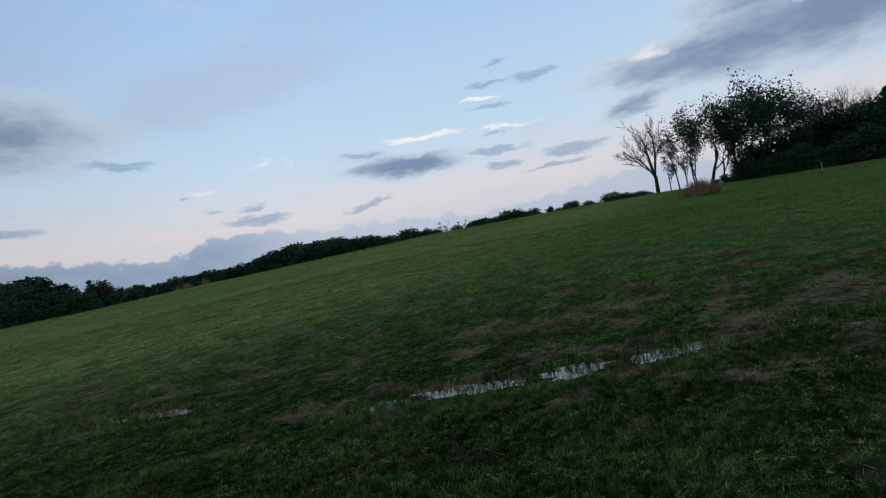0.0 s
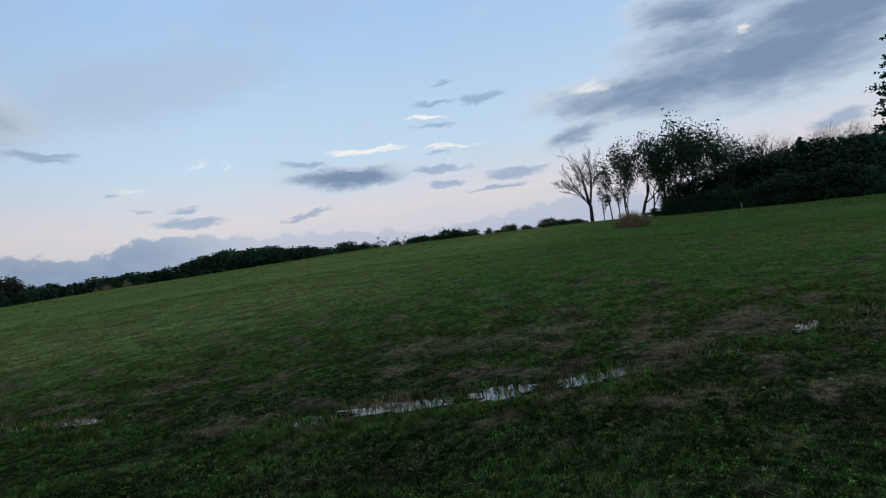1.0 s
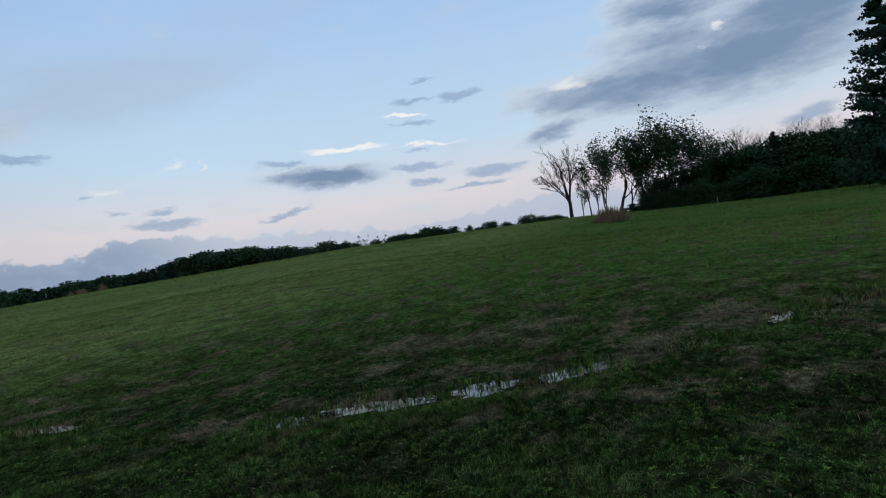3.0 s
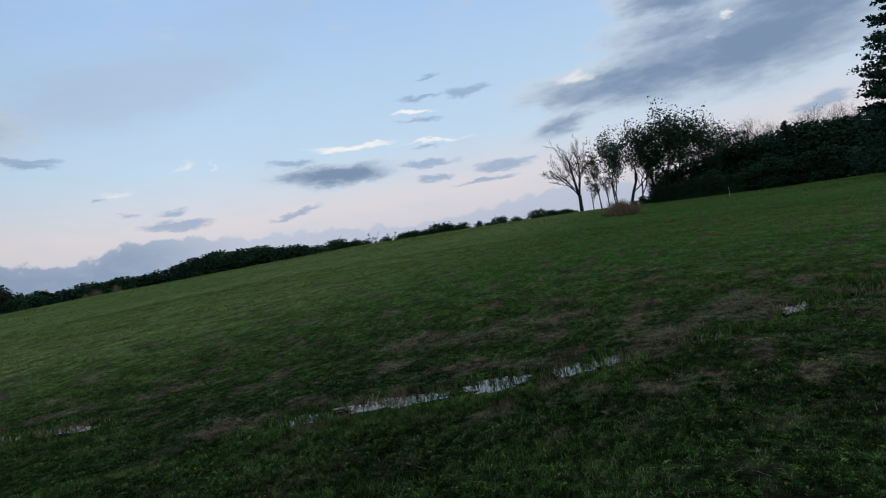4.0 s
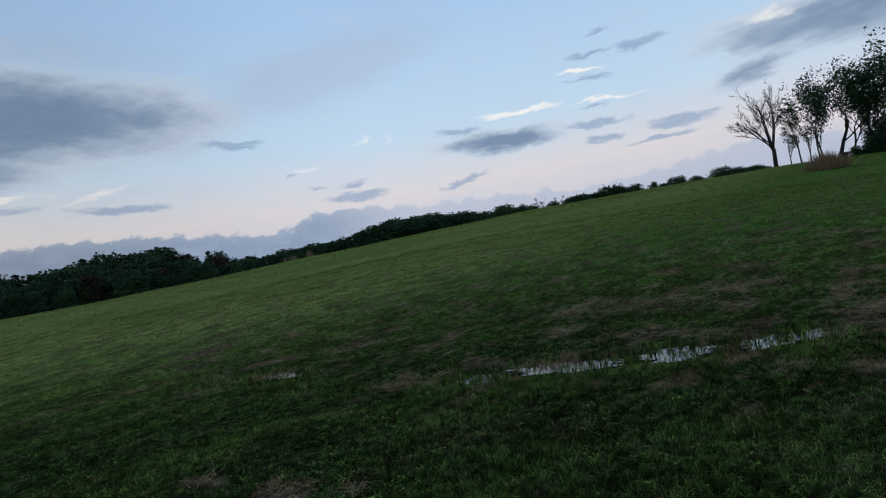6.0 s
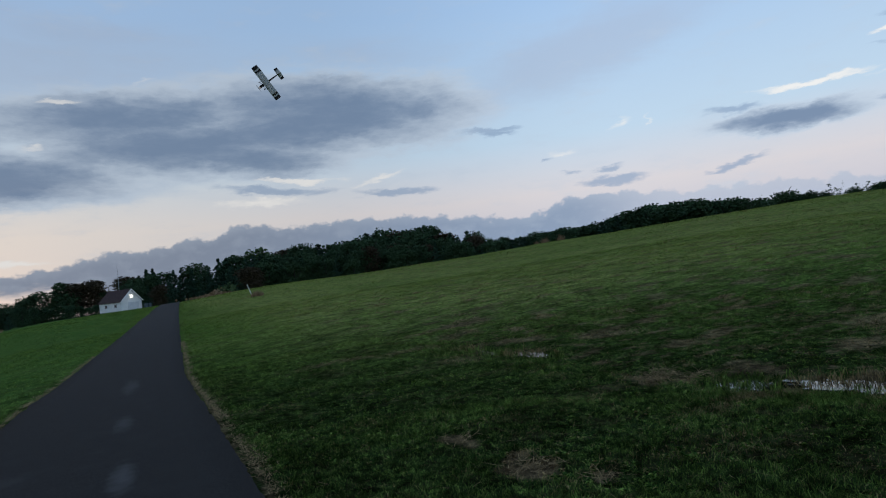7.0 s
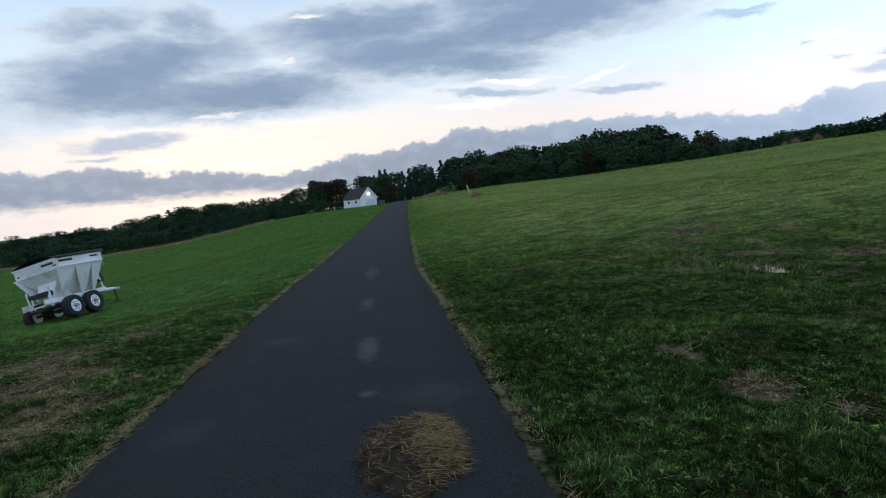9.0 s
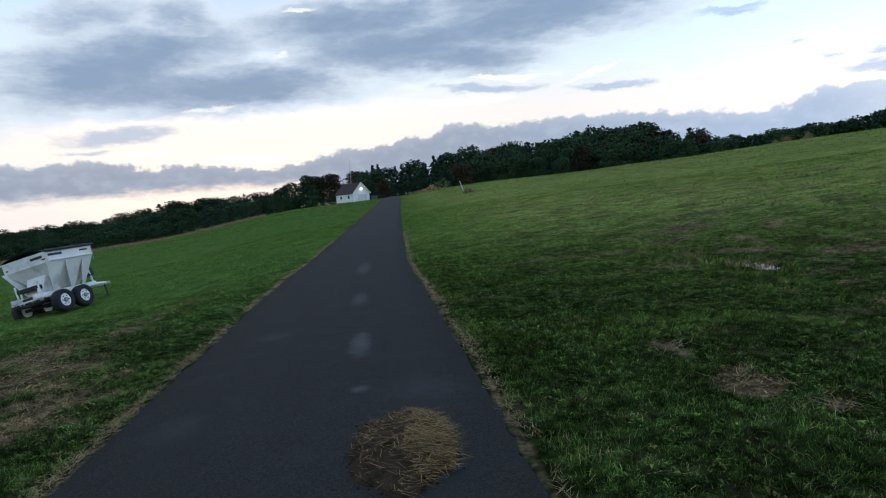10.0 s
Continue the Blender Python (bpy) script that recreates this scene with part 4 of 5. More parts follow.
for az, el, d in ((87.6, 4.6, 122), (89.0, 4.9, 120), (90.4, 5.2, 118), (91.7, 5.3, 120), (93.0, 5.6, 116), (94.2, 5.8, 118), (95.5, 6.0, 114), (96.6, 6.2, 118), (98.1, 7.0, 112), (99.3, 6.4, 114), (100.4, 6.2, 112), (101.6, 6.1, 110), (102.7, 6.0, 108), (103.9, 6.2, 106), (105.2, 6.3, 108), (106.5, 6.4, 108)):
    (EDGE_FIR if abs(az - 98.1) < 0.2 else prng.choice(EDGE)).put(*bearing(az, d), top_height(az, el, d), 1.5, az)
for k in range(26):
    az = 84.5 + k * 0.82
    el = float(np.interp(az, [84, 88, 93, 98, 104], [2.9, 3.6, 4.0, 4.1, 3.6])) * prng.uniform(0.85, 1.1)
    d = float(np.interp(az, [84, 93, 104], [112, 104, 98])) + prng.uniform(-3, 3)
    prng.choice(EDGE).put(*bearing(az, d), top_height(az, el, d), prng.uniform(1.5, 2.2), prng.uniform(0, 6.28), 0.3)
GROVE = "tall loose trees by the dark wood"


def fan_tree(seed, label, tall, limbs, group):
    """A bare tree: a short bole that opens into a fan of long limbs."""
    rng = np.random.default_rng(seed)
    t = thing("tree", label, "tree", group=group)
    fork = tall * 0.34
    segs, tips = [(Vector((0, 0, -0.4)), Vector((0.05, 0, fork * 0.6)), tall * 0.026, tall * 0.022), (Vector((0.05, 0, fork * 0.6)), Vector((0.1, 0.05, fork)), tall * 0.022, tall * 0.02)], []
    for k in range(limbs):
        side = -0.85 + 1.35 * (k + 0.5) / limbs
        d = Vector((math.sin(side), rng.normal(0, 0.3), math.cos(side) + 0.15)).normalized()
        start = Vector((0.1, 0.05, fork * (0.75 + 0.35 * rng.uniform())))
        branch(rng, start, d, tall * float(rng.uniform(0.55, 0.80)) * (1 - 0.25 * abs(side)), tall * 0.0085, 3, segs, tips, 0.2, 0.06, (1, 4), 0.45, 0.5)
    k = tall / max(p.z for p in tips)
    part("trunk", mesh_of("trunk", *tubes([(a * k, b * k, r0, max(r1, 0.02)) for a, b, r0, r1 in segs]), M_BARK), t)
    return Kind(t, tall)


fan_tree(62, "tall dead grey tree with a fan of bare limbs", 13.0, 9, GROVE).put(*bearing(80.5, 110), top_height(80.5, 10.1, 110), 1.0, radians(-80))
AIRY = [bare_tree(s, "tall tree with open limbs and thin dark foliage", tall=13.0, depth=4, leaves=M_LEAF, n=3000, size=0.19, group=GROVE, spread=0.62, kids=(1, 3), trunk=0.36, radius=0.017) for s in (63, 64, 65)]
SLIM = [bare_tree(s, "slender leaning tree with ivy-dark stems", tall=9.0, depth=3, leaves=M_LEAF, n=700, size=0.20, group=GROVE, spread=0.45, kids=(1, 3), trunk=0.6, radius=0.015) for s in (67, 68)]
for az, el, kind, wide, lean in ((84.9, 10.4, AIRY[0], 1.25, 0.0), (87.2, 9.7, AIRY[1], 1.1, 0.03), (89.6, 10.9, AIRY[2], 1.35, 0.0), (91.4, 10.3, AIRY[0], 1.15, -0.03), (92.6, 8.2, AIRY[1], 0.9, 0.0), (86.0, 8.9, AIRY[2], 0.9, 0.05), (83.7, 8.8, AIRY[1], 0.75, -0.04), (88.4, 9.3, AIRY[0], 0.9, 0.02), (90.4, 9.0, AIRY[1], 0.9, 0.0), (91.9, 9.0, AIRY[2], 0.8, 0.0),
                                 (81.6, 6.6, SLIM[0], 0.9, 0.10), (82.4, 8.1, SLIM[1], 0.9, 0.06), (83.1, 7.6, SLIM[0], 0.8, 0.08), (83.9, 8.4, SLIM[1], 0.9, 0.04), (88.3, 8.0, SLIM[0], 0.9, 0.0)):
    kind.put(*bearing(az, 112), top_height(az, el, 112), wide, az * 3.0, 0.2, lean)
TWIGGY = [bare_tree(71, "bare grey treetop above the dark wood", tall=12.0, depth=4, group=GROVE, kids=(1, 4), spread=0.45, trunk=0.45)]
for az, el in ((94.9, 7.6), (95.9, 8.4), (96.8, 7.6), (100.3, 7.8), (101.2, 8.2), (102.2, 7.9)):
    TWIGGY[0].put(*bearing(az, 128), top_height(az, el, 128), 1.7, az)
big_pine = conifer(81, "large dark pine with long feathery boughs", tall=20.0, n=34000, wide=0.29, low=0.02, size=0.15, droop=-0.10, boughs=230, taper=0.55)
big_pine.put(*bearing(106.6, 80), top_height(106.6, 15.2, 80), 1.0, 1.0)
# ---------------------------------------------------------------- white shed at the end of the path
M_WHITE = surface("white_boards", (0.66, 0.66, 0.66), (0.82, 0.82, 0.81), 0.8, 0.6, stain=(0.5, 0.49, 0.46), stain_scale=0.7, stain_amount=0.3)
M_ROOF = surface("brown_shingles", (0.032, 0.018, 0.016), (0.070, 0.040, 0.034), 2.0, 0.9, bump=0.4, bump_scale=12.0)
M_DOOR = surface("grey_white_door", (0.5, 0.51, 0.53), (0.66, 0.67, 0.69), 0.9, 0.5)
M_GLASS = surface("dark_pane", (0.02, 0.025, 0.03), (0.04, 0.045, 0.05), 0.5, 0.08, spec=0.6)
M_LAMP = bpy.data.materials.new("lit_lamp")
M_LAMP.use_nodes = True
M_LAMP.node_tree.nodes["Principled BSDF"].inputs["Emission Color"].default_value = (1.0, 0.93, 0.8, 1)
M_LAMP.node_tree.nodes["Principled BSDF"].inputs["Emission Strength"].default_value = 6.0
M_BIN = surface("blue_grey_plastic", (0.05, 0.075, 0.095), (0.09, 0.12, 0.14), 2.0, 0.5)
M_STEEL = surface("weathered_steel", (0.20, 0.21, 0.22), (0.34, 0.35, 0.36), 4.0, 0.5, 0.6)

HW, HL, EAVE, RIDGE = 5.4, 8.0, 2.5, 5.2
hx, hy = bearing(-2.0, 160)
shed = thing("shed", "small white boarded shed with brown gabled roof, lit lamp", "shed", pose(hx, hy, hz(hx, hy) - 0.1, 0, 0, 38))
gable = [(-HW / 2, -0.4), (HW / 2, -0.4), (HW / 2, EAVE), (0, RIDGE - 0.12), (-HW / 2, EAVE)]
part("wall", (prism_bm(gable, 0, HL), M_WHITE), shed)
slope = math.atan2(RIDGE - EAVE, HW / 2)
rl = math.hypot(RIDGE - EAVE, HW / 2) + 0.35
for s in (-1, 1):
    rot = Matrix.Rotation(s * slope, 4, "Y")
    cx, cz = s * (rl / 2 * math.cos(slope)), RIDGE - rl / 2 * math.sin(slope) + 0.05
    part("roof_slope", (box_bm(rl, HL + 0.5, 0.12, 0, (cx, HL / 2, cz), None, rot), M_ROOF), shed, "brown shingled roof slope")
    part("bargeboard", (box_bm(rl, 0.06, 0.22, 0, (cx, -0.29, cz - 0.06), None, rot), M_WHITE), shed)
door = part("garage_door", (box_bm(2.8, 0.08, 2.1, 0.01, (0.45, -0.03, 1.05)), M_DOOR), shed, "grey-white panelled garage door")
for k in range(4):
    part("panel", (box_bm(2.6, 0.03, 0.42, 0.008, (0.45, -0.08, 0.3 + 0.5 * k)), M_DOOR), door)
part("lamp", (rod_bm((0, -0.25, 3.5), (0, -0.02, 3.5), 0.24, 0.16, 14), M_LAMP), shed, "lit round lamp in the gable")
for y in (2.0, 5.5):
    w_ = part("window", (box_bm(0.06, 1.0, 0.9, 0.01, (-HW / 2 - 0.01, y, 1.5)), M_WHITE), shed)
    part("pane", (box_bm(0.02, 0.84, 0.74, 0, (-HW / 2 - 0.045, y, 1.5)), M_GLASS), w_)
part("foundation", (box_bm(HW + 0.06, HL + 0.06, 0.3, 0, (0, HL / 2, 0.05)), M_STEEL), shed)
for k in (0, 1):
    bx, by = Vector((HW / 2 + 0.5 + 0.75 * k, -0.8 - 0.25 * k)).to_tuple()
    p = shed.matrix_basis @ Vector((bx, by, 0))
    b = thing("wheeled_bin", "blue-grey plastic wheeled bin beside the shed", "bin", pose(p.x, p.y, hz(p.x, p.y) - 0.03, 0, 0, 38), "bins by the shed")
    part("body", (hull_bm([(-.26, -.3, .06), (.26, -.3, .06), (.26, .3, .06), (-.26, .3, .06)], [(-.34, -.4, 1.15), (.34, -.4, 1.15), (.34, .4, 1.15), (-.34, .4, 1.15)]), M_BIN), b)
    part("lid", (box_bm(0.74, 0.88, 0.09, 0.03, (0, 0, 1.2)), M_BIN), b)
    for s in (-1, 1):
        part("wheel", (rod_bm((s * 0.3, 0.34, 0.12), (s * 0.38, 0.34, 0.12), 0.12, None, 12), M_GLASS), b)
mx_, my_ = bearing(-2.85, 184)
mast = thing("antenna_mast", "slender grey antenna mast behind the shed", "mast", pose(mx_, my_, hz(mx_, my_) - 0.2))
part("pole", (rod_bm((0, 0, 0), (0, 0, 10.5), 0.11, 0.07), M_STEEL), mast)
part("whip", (rod_bm((0, 0, 10.5), (0, 0, 13.2), 0.035, 0.02, 6), M_STEEL), mast)
for z, ln in ((9.4, 1.1), (8.2, 0.8)):
    part("crossarm", (rod_bm((-ln, 0, z), (ln, 0, z + 0.1), 0.035, None, 6), M_STEEL), mast)
sx_, sy_ = bearing(-2.25, 196)
pale = bare_tree(91, "pale dead snag with forked limbs behind the shed", tall=8.0, depth=2, group="", spread=0.7, trunk=0.7)
pale.put(sx_, sy_, 8.6, 1.0, 0.4)

# brush at the path's end, and the leaning stake with its tuft
bx, by = bearing(5.1, 128)
brush = thing("brush_heap", "low heap of brown and green brush beside the path", "brush", pose(bx, by, hz(bx, by) - 0.1))
rb = np.random.default_rng(95)
v = rb.normal(0, 1, (900, 3)) * [2.3, 1.2, 0.5]
v[:, 2] = np.abs(v[:, 2]) * np.exp(-(v[:, 0] / 3.0) ** 2) + 0.1
part("dry_brush", leaf_mesh("dry_brush", rb, v, 0.4, M_DRY), brush, "brown dry stalks")
part("green_brush", leaf_mesh("green_brush", rb, rb.normal(0, 1, (400, 3)) * [0.9, 0.8, 0.5] + [1.6, 0.5, 1.0], 0.4, M_LEAF_LIGHT), brush, "grey-green leaves")["kind"] = "stuff"
M_STAKE = surface("pale_stake_paint", (0.5, 0.5, 0.46), (0.7, 0.7, 0.66), 3.0, 0.7)


def stake(az, dist, tall, lean, label):
    x, y = bearing(az, dist)
    s = thing("marker_stake", label, "stake", pose(x, y, hz(x, y) - 0.15, 0, lean, 0))
    part("post", (box_bm(0.075, 0.04, tall, 0.008, (0, 0, tall / 2)), M_STAKE), s)
    part("cap", (box_bm(0.13, 0.07, 0.06, 0.01, (0, 0, tall)), M_STAKE), s)


stake(8.0, 62, 1.5, -18, "pale leaning marker stake in the meadow")
stake(93.2, 84, 1.2, -4, "thin pale marker stake by the dark wood")


def tuft(az, dist, wide, tall, n, material, label, name="grass_tussock"):
    """A clump of stiff upright stalks."""
    rng = np.random.default_rng(int(az * 10))
    x, y = bearing(az, dist)
    base = rng.normal(0, wide * 0.27, (n, 2))
    top = base * rng.uniform(1.0, 1.5, (n, 1)) + rng.normal(0, tall * 0.12, (n, 2))
    hgt = tall * rng.uniform(0.45, 1.05, n) * np.exp(-(np.hypot(*base.T) / wide) ** 2)
    wv = rng.normal(0, 1, (n, 2))
    wv *= (0.012 * tall + 0.02) / np.linalg.norm(wv, axis=1)[:, None]
    z0 = np.zeros(n)
    V = np.stack([np.column_stack([base - wv, z0]), np.column_stack([base + wv, z0]), np.column_stack([top, hgt])], 1).reshape(-1, 3)
    ob = new(name, big_mesh(name, V, np.arange(3 * n).reshape(-1, 3), material))
    ob.location = (x, y, hz(x, y) - 0.03)
    return tagged(ob, label, "tall grass")


tuft(84.0, 62, 2.4, 1.8, 1300, M_DRY, "clump of tall reddish-brown dry grass in the meadow")
tuft(8.35, 62, 1.1, 0.7, 300, M_DRY, "low brown grass tuft at the foot of the stake")
for az, d, w_, t_ in ((36.1, 104, 1.0, 1.3), (37.6, 106, 1.0, 1.5), (35.3, 106, 0.8, 1.0)):
    tuft(az, d, w_, t_, 220, M_DRY, "tan weed clump on the hill crest")

# ---------------------------------------------------------------- spreader trailer on the lower field
M_PAINT = surface("white_machine_paint", (0.62, 0.63, 0.63), (0.78, 0.79, 0.78), 1.2, 0.45, stain=(0.32, 0.31, 0.28), stain_scale=1.6, stain_amount=0.45)
M_TARP = surface("black_tarp", (0.014, 0.016, 0.020), (0.035, 0.038, 0.045), 2.5, 0.6, bump=0.6, bump_scale=5.0)
M_RUBBER = surface("tyre_rubber", (0.012, 0.012, 0.013), (0.03, 0.03, 0.031), 8.0, 0.85, bump=0.3)
M_RIM = surface("white_rim", (0.76, 0.77, 0.78), (0.86, 0.87, 0.87), 3.0, 0.45, stain=(0.4, 0.36, 0.3), stain_scale=5.0, stain_amount=0.3)
M_DARKSTEEL = surface("dirty_dark_steel", (0.02, 0.019, 0.018), (0.07, 0.062, 0.055), 5.0, 0.7, 0.3)
M_RED = surface("red_reflector", (0.30, 0.02, 0.015), (0.42, 0.03, 0.02), 3.0, 0.3)
M_INK = surface("dark_lettering", (0.02, 0.02, 0.03), (0.04, 0.04, 0.05), 3.0, 0.6)
TRX, TRY = bearing(-28.25, 25.5)
spreader = thing("spreader_trailer", "white two-axle fertilizer spreader trailer with a black tarp, parked on grass", "trailer", pose(TRX, TRY, hz(TRX, TRY) - 0.07, -12, -1, 73) @ Matrix.Diagonal((0.95, 0.95, 0.95, 1)))
L0, L1, W2 = -0.66, 1.38, 1.04
TOP, MIDZ, BOT = 2.30, 1.92, 0.95


def wheel(x, y):
    s = 1 if y > 0 else -1
    bm = bmesh.new()
    prof = [(0.24, -0.15), (0.37, -0.155), (0.415, -0.12), (0.425, 0.0), (0.415, 0.12), (0.37, 0.155), (0.24, 0.15)]
    n = 28
    grid = [[bm.verts.new((x + r * math.cos(2 * math.pi * i / n), y + o, 0.425 + r * math.sin(2 * math.pi * i / n))) for r, o in prof] for i in range(n)]
    for i in range(n):
        for j in range(len(prof) - 1):
            bm.faces.new((grid[i][j], grid[i][j + 1], grid[(i + 1) % n][j + 1], grid[(i + 1) % n][j]))
    bmesh.ops.recalc_face_normals(bm, faces=bm.faces)
    tyre = part("wheel", (bm, M_RUBBER), spreader, "black farm tyre")
    rim = rod_bm((x, y - 0.10, 0.425), (x, y + 0.10, 0.425), 0.25, None, 24)
    rod_bm((x, y + s * 0.10, 0.425), (x, y + s * 0.125, 0.425), 0.245, 0.225, 24, rim)
    part("rim", (rim, M_RIM), tyre, "white steel rim")
    part("hub", (rod_bm((x, y + s * 0.12, 0.425), (x, y + s * 0.19, 0.425), 0.09, 0.07, 12), M_STEEL), tyre)
    for k in range(6):
        a = k * math.pi / 3
        part("wheel_bolt", (rod_bm((x + 0.15 * math.cos(a), y + s * 0.12, 0.425 + 0.15 * math.sin(a)), (x + 0.15 * math.cos(a), y + s * 0.15, 0.425 + 0.15 * math.sin(a)), 0.018, None, 6), M_DARKSTEEL), tyre)


for x in (-0.52, 0.40):
    for y in (-0.92, 0.92):
        wheel(x, y)
    part("axle", (rod_bm((x, -0.9, 0.425), (x, 0.9, 0.425), 0.06), M_DARKSTEEL), spreader)
# hopper: upright rim over a body that narrows downwards
part("hopper_body", (hull_bm([(L0 + 0.62, -0.32, BOT), (L1 - 0.30, -0.32, BOT), (L1 - 0.30, 0.32, BOT), (L0 + 0.62, 0.32, BOT)], [(L0, -W2, MIDZ), (L1, -W2, MIDZ), (L1, W2, MIDZ), (L0, W2, MIDZ)]), M_PAINT), spreader)
for y in (-1, 1):
    part("hopper_rim", (box_bm(L1 - L0, 0.04, TOP - MIDZ, 0.008, ((L0 + L1) / 2, y * W2, (TOP + MIDZ) / 2)), M_PAINT), spreader)
    part("top_rail", (box_bm(L1 - L0 + 0.1, 0.08, 0.06, 0.01, ((L0 + L1) / 2, y * (W2 + 0.02), TOP)), M_PAINT), spreader)
    part("side_rail", (box_bm(L1 - L0 - 0.1, 0.05, 0.05, 0.01, ((L0 + L1) / 2, y * (W2 + 0.03), MIDZ + 0.04)), M_PAINT), spreader)
for x in (L0, L1):
    part("end_rim", (box_bm(0.04, 2 * W2, TOP - MIDZ, 0.008, (x, 0, (TOP + MIDZ) / 2)), M_PAINT), spreader)
    part("end_rail", (box_bm(0.08, 2 * W2 + 0.1, 0.06, 0.01, (x, 0, TOP)), M_PAINT), spreader)
# three-cornered braces with dark gaps between
for y in (-1, 1):
    for x in (-0.38, 0.45, 1.16):
        bm = bmesh.new()
        a = [(x - 0.42, y * (W2 - 0.02), MIDZ + 0.02), (x + 0.42, y * (W2 - 0.02), MIDZ + 0.02), (x + 0.07, y * 0.55, BOT - 0.08), (x - 0.07, y * 0.55, BOT - 0.08)]
        if x > 0.8:
            a = [(x - 0.34, y * (W2 - 0.02), MIDZ + 0.02), (x + 0.22, y * (W2 - 0.02), MIDZ + 0.02), (x - 0.10, y * 0.55, BOT - 0.08), (x - 0.22, y * 0.55, BOT - 0.08)]
        f = [bm.verts.new(p) for p in a]
        g = [bm.verts.new((p[0], p[1] + y * 0.03, p[2])) for p in a]
        bm.faces.new(f)
        bm.faces.new(g[::-1])
        for i in range(4):
            bm.faces.new((f[i], f[(i + 1) % 4], g[(i + 1) % 4], g[i]))
        bmesh.ops.recalc_face_normals(bm, faces=bm.faces)
        part("brace_plate", (bm, M_PAINT), spreader, "white tapering brace plate")
    part("frame_rail", (box_bm(2.9, 0.10, 0.16, 0.012, (0.2, y * 0.50, 0.82)), M_PAINT), spreader)
    part("spring", (box_bm(1.3, 0.07, 0.07, 0.02, (0.04, y * 0.62, 0.60)), M_DARKSTEEL), spreader)
    part("sign_bar", (box_bm(0.62, 0.012, 0.09, 0.004, (-0.35, y * (W2 + 0.03), TOP - 0.13)), M_INK), spreader, "dark name strip")
    part("sign_bar", (box_bm(0.4, 0.012, 0.06, 0.004, (1.0, y * (W2 + 0.03), TOP - 0.13)), M_INK), spreader, "dark name strip")
# tarp with a low crown, its roll along one side
bm = bmesh.new()
n = 14
rows_ = []
for i in range(n + 1):
    x = L0 - 0.06 + (L1 - L0 + 0.12) * i / n
    rows_.append([bm.verts.new((x, -W2 - 0.05 + (2 * W2 + 0.1) * j / 10, TOP + 0.04 + 0.16 * math.sin(math.pi * j / 10) - 0.02 * (i % 3 == 1) + (-0.06 if j in (0, 10) else 0))) for j in range(11)])
for i in range(n):
    for j in range(10):
        bm.faces.new((rows_[i][j], rows_[i + 1][j], rows_[i + 1][j + 1], rows_[i][j + 1]))
bmesh.ops.solidify(bm, geom=bm.faces[:], thickness=0.015)
part("tarp", (bm, M_TARP), spreader, "black weathered tarp stretched over the hopper")
part("tarp_roll", (rod_bm((L0 - 0.12, -W2 - 0.06, TOP + 0.03), (L1 + 0.1, -W2 - 0.06, TOP + 0.03), 0.05), M_TARP), spreader)
# rear: name strip, door, spinner gear and guards
part("name_strip", (box_bm(0.012, 0.55, 0.09, 0.003, (L0 - 0.03, -0.55, TOP - 0.13)), M_INK), spreader, "dark name strip")
part("reflector", (box_bm(0.012, 0.16, 0.05, 0.003, (L0 - 0.03, -0.86, TOP - 0.24)), M_RED), spreader, "red reflector")
part("reflector", (box_bm(0.012, 0.10, 0.05, 0.003, (L0 - 0.03, 0.86, TOP - 0.26)), M_INK), spreader)
part("rear_chute", (hull_bm([(L0 - 0.05, -0.35, 0.92), (L0 + 0.8, -0.35, 0.92), (L0 + 0.8, 0.35, 0.92), (L0 - 0.05, 0.35, 0.92)], [(L0 + 0.25, -0.45, 1.55), (L0 + 0.8, -0.45, 1.55), (L0 + 0.8, 0.45, 1.55), (L0 + 0.25, 0.45, 1.55)]), M_PAINT), spreader)
part("conveyor", (box_bm(0.9, 0.7, 0.10, 0.02, (L0 + 0.15, 0, 0.80)), M_DARKSTEEL), spreader, "dark rusty conveyor end")
part("gearbox", (box_bm(0.3, 0.9, 0.16, 0.03, (L0 - 0.1, 0.1, 1.15)), M_DARKSTEEL), spreader)
for y in (-0.38, 0.42):
    part("spinner_disc", (rod_bm((L0 - 0.22, y, 0.60), (L0 - 0.22, y, 0.63), 0.32, None, 24), M_DARKSTEEL), spreader)
    part("spinner_shaft", (rod_bm((L0 - 0.22, y, 0.62), (L0 - 0.20, y, 1.1), 0.035), M_PAINT), spreader)
    part("guard_bar", (box_bm(0.05, 0.05, 0.75, 0.008, (L0 - 0.25, y * 1.3, 1.0)), M_PAINT), spreader)
part("guard_rail", (box_bm(0.06, 1.4, 0.06, 0.01, (L0 - 0.40, 0.05, 0.72)), M_PAINT), spreader)
part("guard_rail", (box_bm(0.5, 0.05, 0.06, 0.01, (L0 - 0.18, -0.62, 0.74)), M_PAINT), spreader)
part("guard_rail", (box_bm(0.5, 0.05, 0.06, 0.01, (L0 - 0.18, 0.72, 0.74)), M_PAINT), spreader)
part("axle_frame", (box_bm(0.7, 1.2, 0.10, 0.02, (-0.75, 0.1, 0.58)), M_DARKSTEEL), spreader)
# front: tongue, jack, hoses
bm = rod_bm((1.3, -0.5, 0.80), (2.65, -0.06, 0.74), 0.07, None, 4)
part("tongue", (bm, M_PAINT), spreader)
part("tongue", (rod_bm((1.3, 0.5, 0.80), (2.65, 0.06, 0.74), 0.07, None, 4), M_PAINT), spreader)
part("hitch", (box_bm(0.35, 0.12, 0.12, 0.02, (2.75, 0, 0.74)), M_STEEL), spreader)
